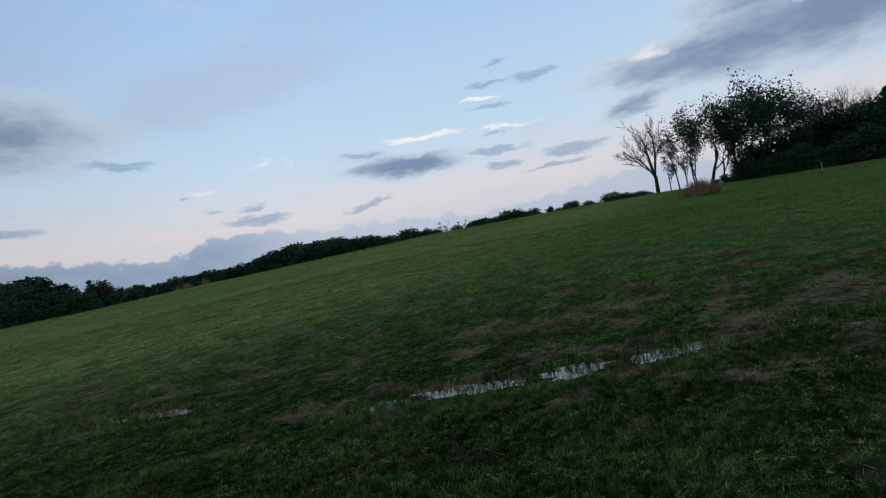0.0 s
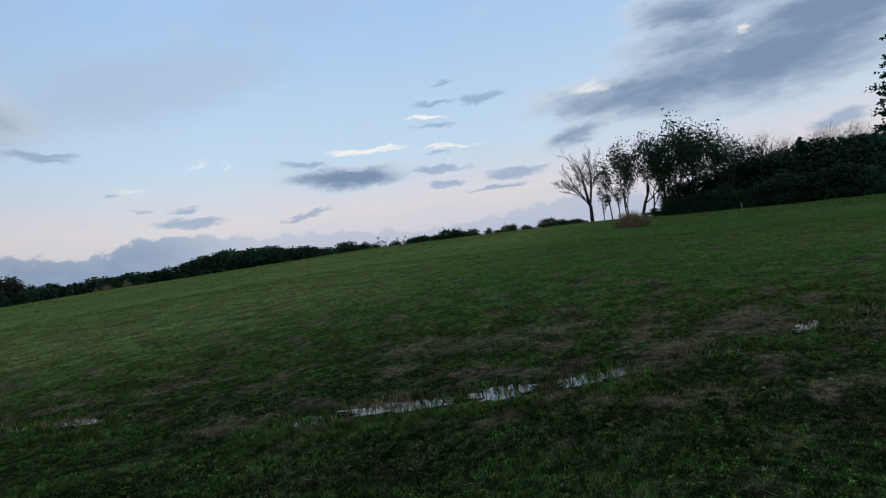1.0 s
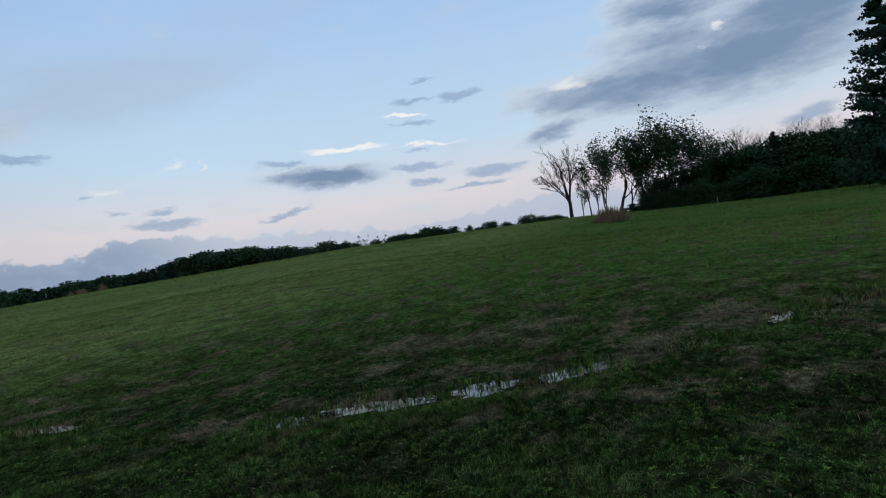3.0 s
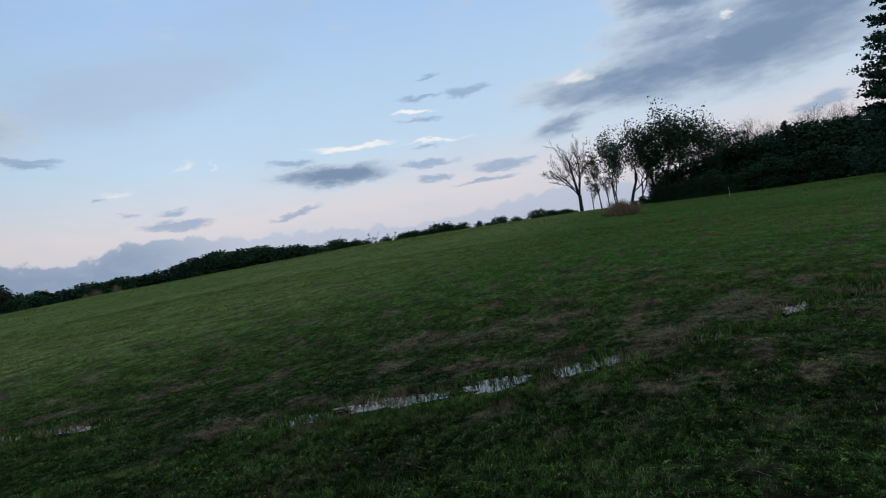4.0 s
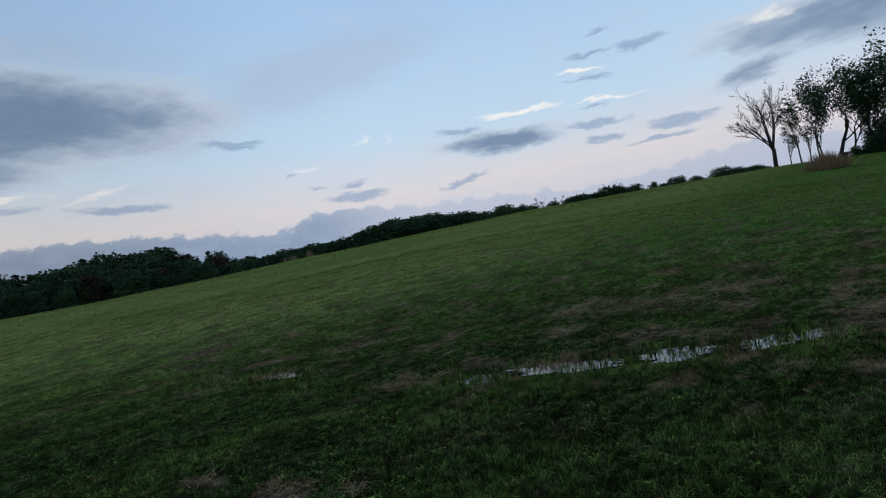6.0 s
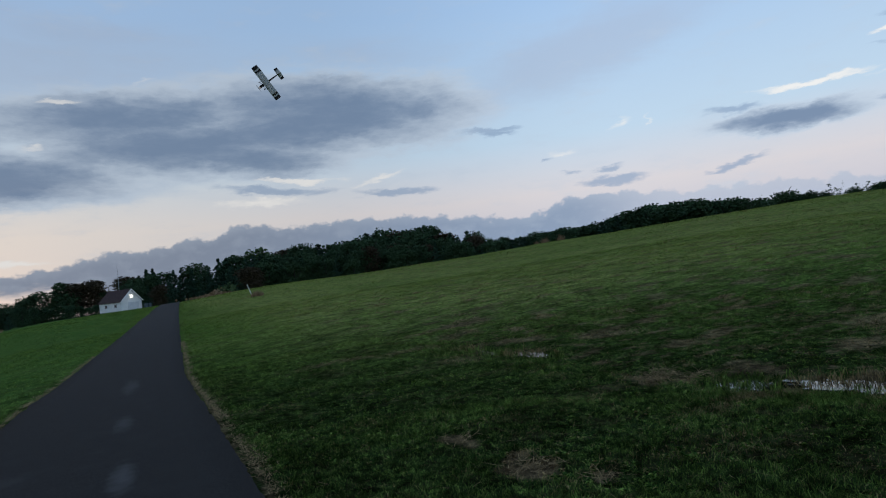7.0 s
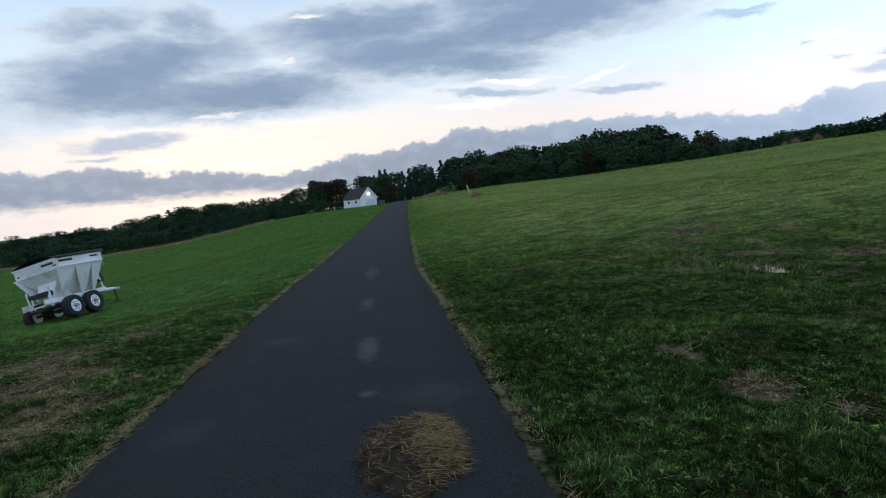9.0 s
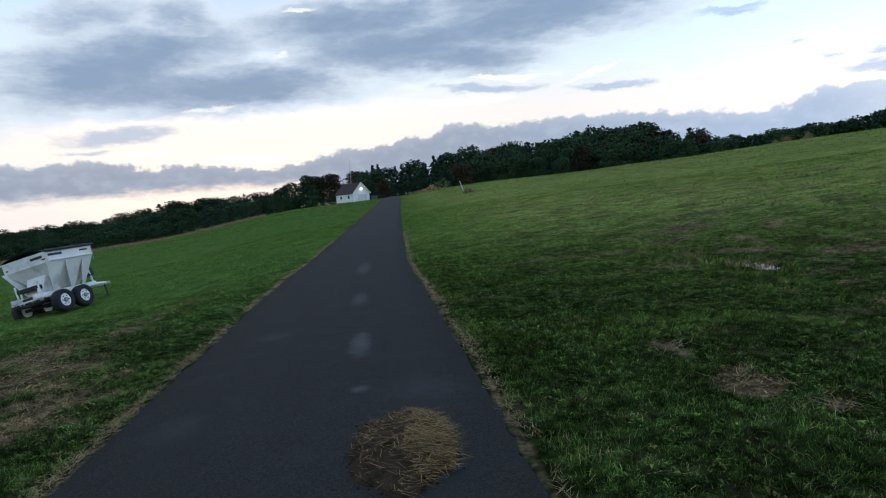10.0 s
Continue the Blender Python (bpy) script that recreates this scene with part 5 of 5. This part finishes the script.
part("jack", (rod_bm((2.5, -0.12, 0.22), (2.5, -0.12, 0.80), 0.035), M_DARKSTEEL), spreader)
part("jack_foot", (box_bm(0.2, 0.2, 0.03, 0.005, (2.5, -0.12, 0.20)), M_DARKSTEEL), spreader)
part("front_post", (rod_bm((1.62, -0.45, 0.84), (1.35, -0.60, 1.62), 0.04, None, 6), M_PAINT), spreader)
part("front_post", (rod_bm((1.62, 0.45, 0.84), (1.35, 0.60, 1.62), 0.04, None, 6), M_PAINT), spreader)
part("drive_motor", (box_bm(0.25, 0.3, 0.35, 0.04, (1.56, -0.40, 1.30)), M_DARKSTEEL), spreader)
part("tarp_crank", (rod_bm((1.45, -1.02, 2.26), (1.47, -0.95, 1.7), 0.02, None, 6), M_STEEL), spreader)

# ---------------------------------------------------------------- model aeroplane in the air
M_WING = surface("pale_covering_film", (0.42, 0.43, 0.42), (0.55, 0.56, 0.55), 2.0, 0.4)
M_BLACK = surface("black_covering_film", (0.012, 0.012, 0.014), (0.03, 0.03, 0.033), 2.0, 0.35)
PD = 21.0


def sky_point(az, el, d=PD):
    return Vector((d * math.cos(radians(el)) * math.sin(radians(az)), d * math.cos(radians(el)) * math.cos(radians(az)), EYE + d * math.sin(radians(el))))


span_dir = (sky_point(12.16, 18.04) - sky_point(10.29, 20.73)).normalized()
nose_dir = sky_point(10.35, 19.13) - sky_point(12.9, 20.15)
nose_dir = (nose_dir - span_dir * nose_dir.dot(span_dir)).normalized()
up_dir = nose_dir.cross(span_dir).normalized()
pm = Matrix((nose_dir, span_dir, up_dir)).transposed().to_4x4()
pm.translation = sky_point(11.2, 19.4)
plane = thing("model_aeroplane", "small high-wing model aeroplane with black-tipped pale wings, in flight", "model plane", pm)


def wing_bm(y0, y1, x0, x1, z, thick):
    bm = bmesh.new()
    prof = [(0.0, 0.0), (0.06, 0.55), (0.3, 1.0), (0.65, 0.6), (1.0, 0.05), (0.65, -0.12), (0.3, -0.2), (0.06, -0.3)]
    ring = [[bm.verts.new((x1 - (x1 - x0) * u, y, z + thick * w_)) for u, w_ in prof] for y in (y0, y1)]
    k = len(prof)
    for i in range(k):
        bm.faces.new((ring[0][i], ring[0][(i + 1) % k], ring[1][(i + 1) % k], ring[1][i]))
    bm.faces.new(ring[0][::-1])
    bm.faces.new(ring[1])
    bmesh.ops.recalc_face_normals(bm, faces=bm.faces)
    return bm


wing = part("wing", (wing_bm(-0.40, 0.40, -0.11, 0.11, 0.07, 0.028), M_WING), plane)
for s in (-1, 1):
    a, b, c, d = 0.40, 0.46, 0.51, 0.62
    part("wing_band", (wing_bm(min(s * a, s * b), max(s * a, s * b), -0.11, 0.11, 0.07, 0.028), M_BLACK), wing, "black band")
    part("wing_panel", (wing_bm(min(s * b, s * c), max(s * b, s * c), -0.11, 0.11, 0.07, 0.028), M_WING), wing)
    part("wing_tip", (wing_bm(min(s * c, s * d), max(s * c, s * d), -0.10, 0.105, 0.07, 0.026), M_BLACK), wing, "black wing tip")
    part("strut", (rod_bm((0.05, s * 0.04, -0.05), (0.03, s * 0.27, 0.065), 0.006, None, 6), M_BLACK), plane)
    leg = part("gear_leg", (rod_bm((0.14, s * 0.03, -0.06), (0.17, s * 0.13, -0.17), 0.006, None, 6), M_BLACK), plane)
    part("gear_wheel", (rod_bm((0.17, s * 0.125, -0.17), (0.17, s * 0.15, -0.17), 0.035, None, 14), M_BLACK), leg)
part("fuselage", (hull_bm([(-0.52, -0.012, -0.01), (0.28, -0.045, -0.07), (0.28, 0.045, -0.07), (-0.52, 0.012, -0.01)], [(-0.52, -0.012, 0.03), (0.24, -0.045, 0.07), (0.24, 0.045, 0.07), (-0.52, 0.012, 0.03)]), M_BLACK), plane, "dark fuselage")
tail = part("tailplane", (wing_bm(-0.13, 0.13, -0.58, -0.44, 0.02, 0.012), M_WING), plane)
for s in (-1, 1):
    part("tail_tip", (wing_bm(min(s * 0.13, s * 0.20), max(s * 0.13, s * 0.20), -0.57, -0.45, 0.02, 0.012), M_BLACK), tail, "black tail tip")
part("fin", (prism_bm([(-0.60, 0.02), (-0.45, 0.02), (-0.54, 0.17), (-0.61, 0.17)], -0.006, 0.006), M_WING), plane)
part("propeller", (box_bm(0.012, 0.26, 0.02, 0.004, (0.315, 0, 0.0)), M_BLACK), plane)
part("spinner", (rod_bm((0.28, 0, 0), (0.335, 0, 0), 0.025, 0.006, 12), M_WING), plane)

# ---------------------------------------------------------------- straw heap and litter


def straws(name, x, y, z, lengths, lift, width, material, rng, heading=None, bend=0.12):
    """Loose stalks of two bent pieces each."""
    n = len(x)
    a = rng.uniform(0, 2 * np.pi, n) if heading is None else heading + rng.normal(0, 0.5, n)
    el = rng.normal(0, lift, n)
    d = np.stack([np.cos(a) * np.cos(el), np.sin(a) * np.cos(el), np.sin(el)], 1)
    d2 = d + rng.normal(0, bend, (n, 3)) * [1, 1, 0.5]
    side = np.stack([-np.sin(a), np.cos(a), 0 * a], 1) * width
    p0 = np.stack([x, y, z], 1)
    p1 = p0 + d * lengths[:, None] * 0.5
    p2 = p1 + d2 * lengths[:, None] * 0.5
    V = np.stack([p0 - side, p0 + side, p1 - side, p1 + side, p2], 1).reshape(-1, 3)
    k = np.arange(n)[:, None] * 5
    T = np.concatenate([k + [0, 1, 3], k + [0, 3, 2], k + [2, 3, 4]])
    return big_mesh(name, V, T, material)


rs = np.random.default_rng(101)
heap = thing("straw_heap", "flat heap of damp soil and matted straw on the asphalt", "straw")
bm = bmesh.new()
n, m_ = 44, 9
HX, HY = -0.03, 3.74


def heap_edge(a):
    return 1.0 + 0.34 * (vnoise(2.2 * math.cos(a) + 5, 2.2 * math.sin(a) + 5, 41) - 0.5) + 0.2 * (vnoise(7 * math.cos(a) + 9, 7 * math.sin(a), 42) - 0.5)


rows_ = []
for j in range(m_ + 1):
    k = j / m_
    row = []
    for i in range(n):
        a = 2 * math.pi * i / n
        e = float(heap_edge(a)) * k
        x, y = HX + 0.34 * e * math.cos(a), HY + 0.66 * e * math.sin(a)
        zz = hz(x, y) + 0.045 + 0.07 * (1 - k ** 2.2) * (0.6 + 0.8 * float(vnoise(x * 9, y * 9, 44))) - (0.03 if j == m_ else 0)
        row.append(bm.verts.new((x, y, zz)))
    rows_.append(row)
for j in range(m_):
    for i in range(n):
        try:
            bm.faces.new((rows_[j][i], rows_[j][(i + 1) % n], rows_[j + 1][(i + 1) % n], rows_[j + 1][i]))
        except ValueError:
            pass
bmesh.ops.remove_doubles(bm, verts=bm.verts, dist=1e-5)
bmesh.ops.recalc_face_normals(bm, faces=bm.faces)
part("soil", (bm, M_SOIL), heap, "dark damp soil")
# two lots of straw: strewn over all of it, and combed together over one flank
for n, mid_, sd, lean_ in ((340, 0.0, 9.0, None), (900, -0.15, 0.75, -0.45), (260, -0.2, 0.6, 0.5)):
    a, k = rs.normal(mid_, sd, n), rs.uniform(0.02, 1, n) ** 0.6
    e = np.array([heap_edge(t) for t in a]) * k
    x, y = HX + 0.33 * e * np.cos(a), HY + 0.64 * e * np.sin(a)
    part("straw", straws("straw", x, y, height(x, y) + 0.055 + 0.085 * (1 - k ** 2.2) + rs.uniform(0, 0.02, n), rs.uniform(0.04, 0.15, n), 0.12, 0.0012, M_HAY, rs, lean_, 0.22), heap, "matted yellow-brown straw")
for i in range(80):
    a, k = rs.uniform(0, 6.283), 0.96 + abs(rs.normal(0, 0.05))
    e = float(heap_edge(a)) * k
    x, y, r_ = HX + 0.34 * e * math.cos(a), HY + 0.66 * e * math.sin(a), rs.uniform(0.003, 0.011)
    bm = bmesh.new()
    bmesh.ops.create_icosphere(bm, subdivisions=1, radius=r_, matrix=Matrix.Translation((x, y, hz(x, y) + 0.036 + r_ * 0.4)) @ Matrix.Diagonal((rs.uniform(0.8, 1.5), rs.uniform(0.8, 1.5), 0.7, 1)))
    part("clod", (bm, M_SOIL), heap)

# dry cuttings along both edges of the path and on the worn spots
n = 13000
y = 2.2 + 24 * rs.uniform(0, 1, n) ** 1.5
side = rs.uniform(0, 1, n) < 0.5
x = path_mid(y) + np.where(side, -1.56, 1.50) + np.where(side, -1, 1) * np.abs(rs.normal(0, 0.05, n)) * (0.35 + 1.5 * vnoise(y * 1.4, y * 0 + 3.0, 61)) + rs.normal(0, 0.025, n)
ok = vnoise(y * 2.3, side * 9.0, 63) + rs.uniform(-0.3, 0.3, n) > 0.35
x, y, n = x[ok], y[ok], int(ok.sum())
edge = new("dry_cuttings", straws("dry_cuttings", x, y, height(x, y) + 0.02, rs.uniform(0.03, 0.12, n) * (1 + y / 40), 0.07, 0.0010 + 0.00016 * y[:, None], M_STRAW, rs, np.pi / 2 + rs.normal(0, 0.5, n)))
tagged(edge, "dry straw cuttings along the asphalt edges", "straw", kind="stuff")
xs, ys_ = [], []
for wx, wy, rx, ry, am in WORN:
    if rx > 0.25 and ry < 5:
        q = int((700 if wx < -3 else 340) * am * min(2.2, rx * ry + 0.25))
        xs.append(wx + rs.normal(0, rx * 0.5, q))
        ys_.append(wy + rs.normal(0, ry * 0.5, q))
# and single stalks strewn over the lawn
q = 1500
a, r = np.radians(rs.uniform(-38, 108, q)), rs.uniform(2.6, 13.0, q)
xs.append(r * np.sin(a))
ys_.append(r * np.cos(a))
x, y = np.concatenate(xs), np.concatenate(ys_)
ok = (np.abs(x - path_mid(y)) > 1.6)
x, y = x[ok], y[ok]
d_ = np.hypot(x, y)
lit = new("straw_litter", straws("straw_litter", x, y, height(x, y) + 0.025, rs.uniform(0.04, 0.15, len(x)), 0.12, 0.0009 + 0.0002 * d_[:, None], M_STRAW, rs))
tagged(lit, "dead straw and thatch lying on worn turf", "straw", kind="stuff")

# ---------------------------------------------------------------- grass


def grass(name, n, r0, r1, tall, wide, seed, az0=-40, az1=112, per=6, bent=True, label="short green grass blades of the mown meadow"):
    """Short blades at all slants, in loose tufts over a matted bottom; bent blades near by, plain ones farther off."""
    rng = np.random.default_rng(seed)
    m = n // per
    r = np.sqrt(rng.uniform(r0 ** 2, r1 ** 2, m))
    a = np.radians(rng.uniform(az0, az1, m))
    x, y = r * np.sin(a), r * np.cos(a)
    ok = (np.abs(x - path_mid(y)) > 1.56 + rng.uniform(-0.02, 0.1, m))
    dens = np.clip(0.62 + 0.8 * (vnoise(x * 1.1, y * 1.1, 51) * 0.5 + vnoise(x * 4.5, y * 4.5, 52) * 0.7 - 0.3), 0.4, 1)
    for wx, wy, rx, ry, am in WORN:
        dens *= 1 - 0.7 * am * np.exp(-(((x - wx) / rx) ** 2 + ((y - wy) / ry) ** 2) * 1.0)
    for px, py, pa, pb in PUDDLES:
        t = puddle_lean(py)
        uu, vv = (x - px) * np.cos(t) + (y - py) * np.sin(t), -(x - px) * np.sin(t) + (y - py) * np.cos(t)
        dens *= np.where((uu / pa) ** 2 + (vv / pb) ** 2 < (2.4 if pa > 1 else 0.9), 0.12, 1.0)
    ok &= rng.uniform(0, 1, m) < dens
    x, y, r = np.repeat(x[ok], per), np.repeat(y[ok], per), np.repeat(r[ok], per)
    n = len(x)
    far = np.maximum(1.0, r / 9.0)
    off = rng.normal(0, 1, (n, 2))
    lush = 0.55 + 0.7 * vnoise(x * 0.8, y * 0.8, 53) ** 2 + 0.6 * vnoise(x * 3.7, y * 3.7, 54) ** 2 + 0.8 * np.exp(-((x - swale_x(y) + 0.5) / 0.5) ** 2) * (y < 13)
    lush += 0.5 * np.exp(-((x - path_mid(y) - 1.75) / 0.25) ** 2) * (vnoise(x * 2.1, y * 2.1, 55) > 0.4)
    grow = np.repeat(rng.uniform(0.5, 1.3, n // per), per)
    hgt = tall * lush * grow * rng.uniform(0.4, 1.2, n) * far ** 0.3
    x, y = x + off[:, 0] * 0.028 * far ** 0.7, y + off[:, 1] * 0.028 * far ** 0.7
    z = height(x, y) - 0.005
    lean = (off * 0.35 + rng.normal(0, 0.75, (n, 2))) * hgt[:, None]
    wv = rng.normal(0, 1, (n, 2))
    wv *= (wide * far * rng.uniform(0.5, 1.5, n) / np.linalg.norm(wv, axis=1))[:, None]
    b = np.stack([x, y], 1)
    tip = np.column_stack([b + lean, z + hgt * rng.uniform(0.7, 1.0, n)])
    if bent:
        mid = b + lean * 0.35
        V = np.stack([np.column_stack([b - wv, z]), np.column_stack([b + wv, z]), np.column_stack([mid + wv * 0.8, z + hgt * 0.65]), np.column_stack([mid - wv * 0.8, z + hgt * 0.65]), tip], 1).reshape(-1, 3)
        k = np.arange(n)[:, None] * 5
        T = np.concatenate([k + [0, 1, 2], k + [0, 2, 3], k + [3, 2, 4]])
    else:
        V = np.stack([np.column_stack([b - wv, z]), np.column_stack([b + wv, z]), tip], 1).reshape(-1, 3)
        T = np.arange(3 * n).reshape(-1, 3)
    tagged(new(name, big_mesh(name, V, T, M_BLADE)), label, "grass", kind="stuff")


def weeds(n, r0, r1, seed):
    """Small flat broad leaves of lawn weeds, in rosettes between the blades."""
    rng = np.random.default_rng(seed)
    m = n // 7
    r, a = np.sqrt(rng.uniform(r0 ** 2, r1 ** 2, m)), np.radians(rng.uniform(-40, 112, m))
    x, y = r * np.sin(a), r * np.cos(a)
    ok = (np.abs(x - path_mid(y)) > 1.66) & (vnoise(x * 1.7, y * 1.7, 57) > 0.42)
    size = np.repeat(rng.uniform(0.012, 0.034, int(ok.sum())), 7)
    x, y = np.repeat(x[ok], 7), np.repeat(y[ok], 7)
    a = rng.uniform(0, 6.283, len(x))
    d, sd = np.stack([np.cos(a), np.sin(a)], 1), np.stack([-np.sin(a), np.cos(a)], 1)
    size *= rng.uniform(0.6, 1.3, len(x))
    p = np.stack([x, y], 1) + rng.normal(0, 0.012, (len(x), 2))
    z = height(x, y) + rng.uniform(0.005, 0.03, len(x))
    s_ = size[:, None]
    V = np.stack([np.column_stack([p, z]), np.column_stack([p + d * s_ * 0.6 + sd * s_ * 0.32, z + size * 0.5]), np.column_stack([p + d * s_ * 1.3, z + size * 0.35]), np.column_stack([p + d * s_ * 0.6 - sd * s_ * 0.32, z + size * 0.5])], 1).reshape(-1, 3)
    k = np.arange(len(x))[:, None] * 4
    tagged(new("lawn_weeds", big_mesh("lawn_weeds", V, np.concatenate([k + [0, 1, 2], k + [0, 2, 3]]), M_BLADE)), "low broad-leaved weeds between the grass blades", "weeds", kind="stuff")


# taller blades that stand in and lean over the puddles
rg = np.random.default_rng(301)
bx_, by_ = [], []
for px, py, pa, pb in PUDDLES:
    t = float(puddle_lean(py))
    m = int(240 * pa + 50)
    a = rg.uniform(0, 6.283, m)
    k = np.where(rg.uniform(0, 1, m) < 0.35, rg.uniform(0, 0.9, m), rg.uniform(0.8, 1.4, m))
    u, v = pa * k * np.cos(a), pb * k * np.sin(a)
    bx_.append(px + u * math.cos(t) - v * math.sin(t))
    by_.append(py + u * math.sin(t) + v * math.cos(t))
x, y = np.repeat(np.concatenate(bx_), 5), np.repeat(np.concatenate(by_), 5)
x, y = x + rg.normal(0, 0.02, len(x)), y + rg.normal(0, 0.02, len(y))
z = height(x, y)
h_ = rg.uniform(0.05, 0.17, len(x))
ln = rg.normal(0, 0.45, (len(x), 2)) * h_[:, None]
wv = rg.normal(0, 1, (len(x), 2))
wv *= 0.0035 / np.linalg.norm(wv, axis=1)[:, None]
V = np.stack([np.column_stack([x - wv[:, 0], y - wv[:, 1], z]), np.column_stack([x + wv[:, 0], y + wv[:, 1], z]), np.column_stack([x + ln[:, 0] * 0.4 + wv[:, 0], y + ln[:, 1] * 0.4 + wv[:, 1], z + h_ * 0.65]), np.column_stack([x + ln[:, 0] * 0.4 - wv[:, 0], y + ln[:, 1] * 0.4 - wv[:, 1], z + h_ * 0.65]), np.column_stack([x + ln[:, 0], y + ln[:, 1], z + h_ * 0.9])], 1).reshape(-1, 3)
k = np.arange(len(x))[:, None] * 5
tagged(new("marsh_grass", big_mesh("marsh_grass", V, np.concatenate([k + [0, 1, 2], k + [0, 2, 3], k + [3, 2, 4]]), M_BLADE)), "taller wet grass standing in the puddles", "grass", kind="stuff")


def thatch_clump(x, y, wide, tall, n, seed):
    """A small heap of matted dry grass."""
    rng = np.random.default_rng(seed)
    a, k = rng.uniform(0, 6.283, n), np.sqrt(rng.uniform(0, 1, n))
    px, py = wide * k * np.cos(a), wide * 0.7 * k * np.sin(a)
    ob = new("straw_clump", straws("straw_clump", px, py, 0.02 + tall * (1 - k * k) * rng.uniform(0.4, 1, n), rng.uniform(0.08, 0.25, n), 0.18, 0.0026 * max(1.0, math.hypot(x, y) / 9.0), M_STRAW, rng, None, 0.3))
    ob.location = (x, y, hz(x, y))
    tagged(ob, "small matted clump of dry brown grass on the turf", "straw", "dry grass clumps")


for i, (x, y, w_, t_, n) in enumerate(((6.05, 6.0, 0.32, 0.14, 220), (6.3, 5.55, 0.22, 0.08, 90), (10.5, 5.6, 0.45, 0.10, 200), (11.2, 5.2, 0.3, 0.08, 90), (11.7, 3.0, 0.5, 0.10, 220), (12.3, 2.3, 0.3, 0.1, 120), (9.4, 0.55, 0.42, 0.16, 260), (9.9, 0.15, 0.3, 0.1, 120),
                                       (11.8, -0.6, 0.7, 0.16, 420), (7.7, 14.5, 0.5, 0.12, 200), (7.5, 2.1, 0.35, 0.06, 140), (8.0, 1.0, 0.4, 0.06, 140), (2.72, 4.20, 0.26, 0.03, 70), (2.62, 5.32, 0.18, 0.02, 30), (3.0, 3.63, 0.12, 0.02, 26), (10.3, -2.0, 0.5, 0.08, 160), (14.0, 18.4, 0.5, 0.2, 160), (17.0, 22.5, 0.6, 0.25, 160))):
    thatch_clump(x, y, w_, t_, n, 400 + i)
rc = random.Random(77)
for i in range(46):
    x, y = bearing(rc.uniform(16, 98), rc.uniform(10.0, 32.0))
    if abs(x - swale_x(y)) > 1.2 and x > 4:
        thatch_clump(x, y, rc.uniform(0.2, 0.55), rc.uniform(0.04, 0.12), rc.randint(50, 130), 500 + i)

# strip of tall tan grass where the lower field ends
rt = np.random.default_rng(311)
n = 9000
a, r = np.radians(rt.uniform(-36, -11, n)), rt.normal(133, 2.2, n)
x, y = r * np.sin(a), r * np.cos(a)
z, h_ = height(x, y) - 0.05, rt.uniform(0.2, 0.6, n)
wv = rt.normal(0, 1, (n, 2))
wv *= 0.05 / np.linalg.norm(wv, axis=1)[:, None]
ln = rt.normal(0, 0.15, (n, 2))
V = np.stack([np.column_stack([x - wv[:, 0], y - wv[:, 1], z]), np.column_stack([x + wv[:, 0], y + wv[:, 1], z]), np.column_stack([x + ln[:, 0], y + ln[:, 1], z + h_])], 1).reshape(-1, 3)
tagged(new("tall_grass", big_mesh("tall_grass", V, np.arange(3 * n).reshape(-1, 3), M_DRY)), "tall tan grass along the far edge of the lower field", "grass", kind="stuff")

weeds(60000, 2.2, 10.0, 205)
grass("grass", 400000, 2.2, 7.5, 0.040, 0.0017, 201)
grass("grass", 560000, 7.0, 16.0, 0.045, 0.0028, 202, bent=False)
grass("grass", 480000, 15.0, 42.0, 0.050, 0.0034, 203, per=4, bent=False)
grass("grass", 300000, 40.0, 118.0, 0.055, 0.0042, 204, per=3, bent=False)
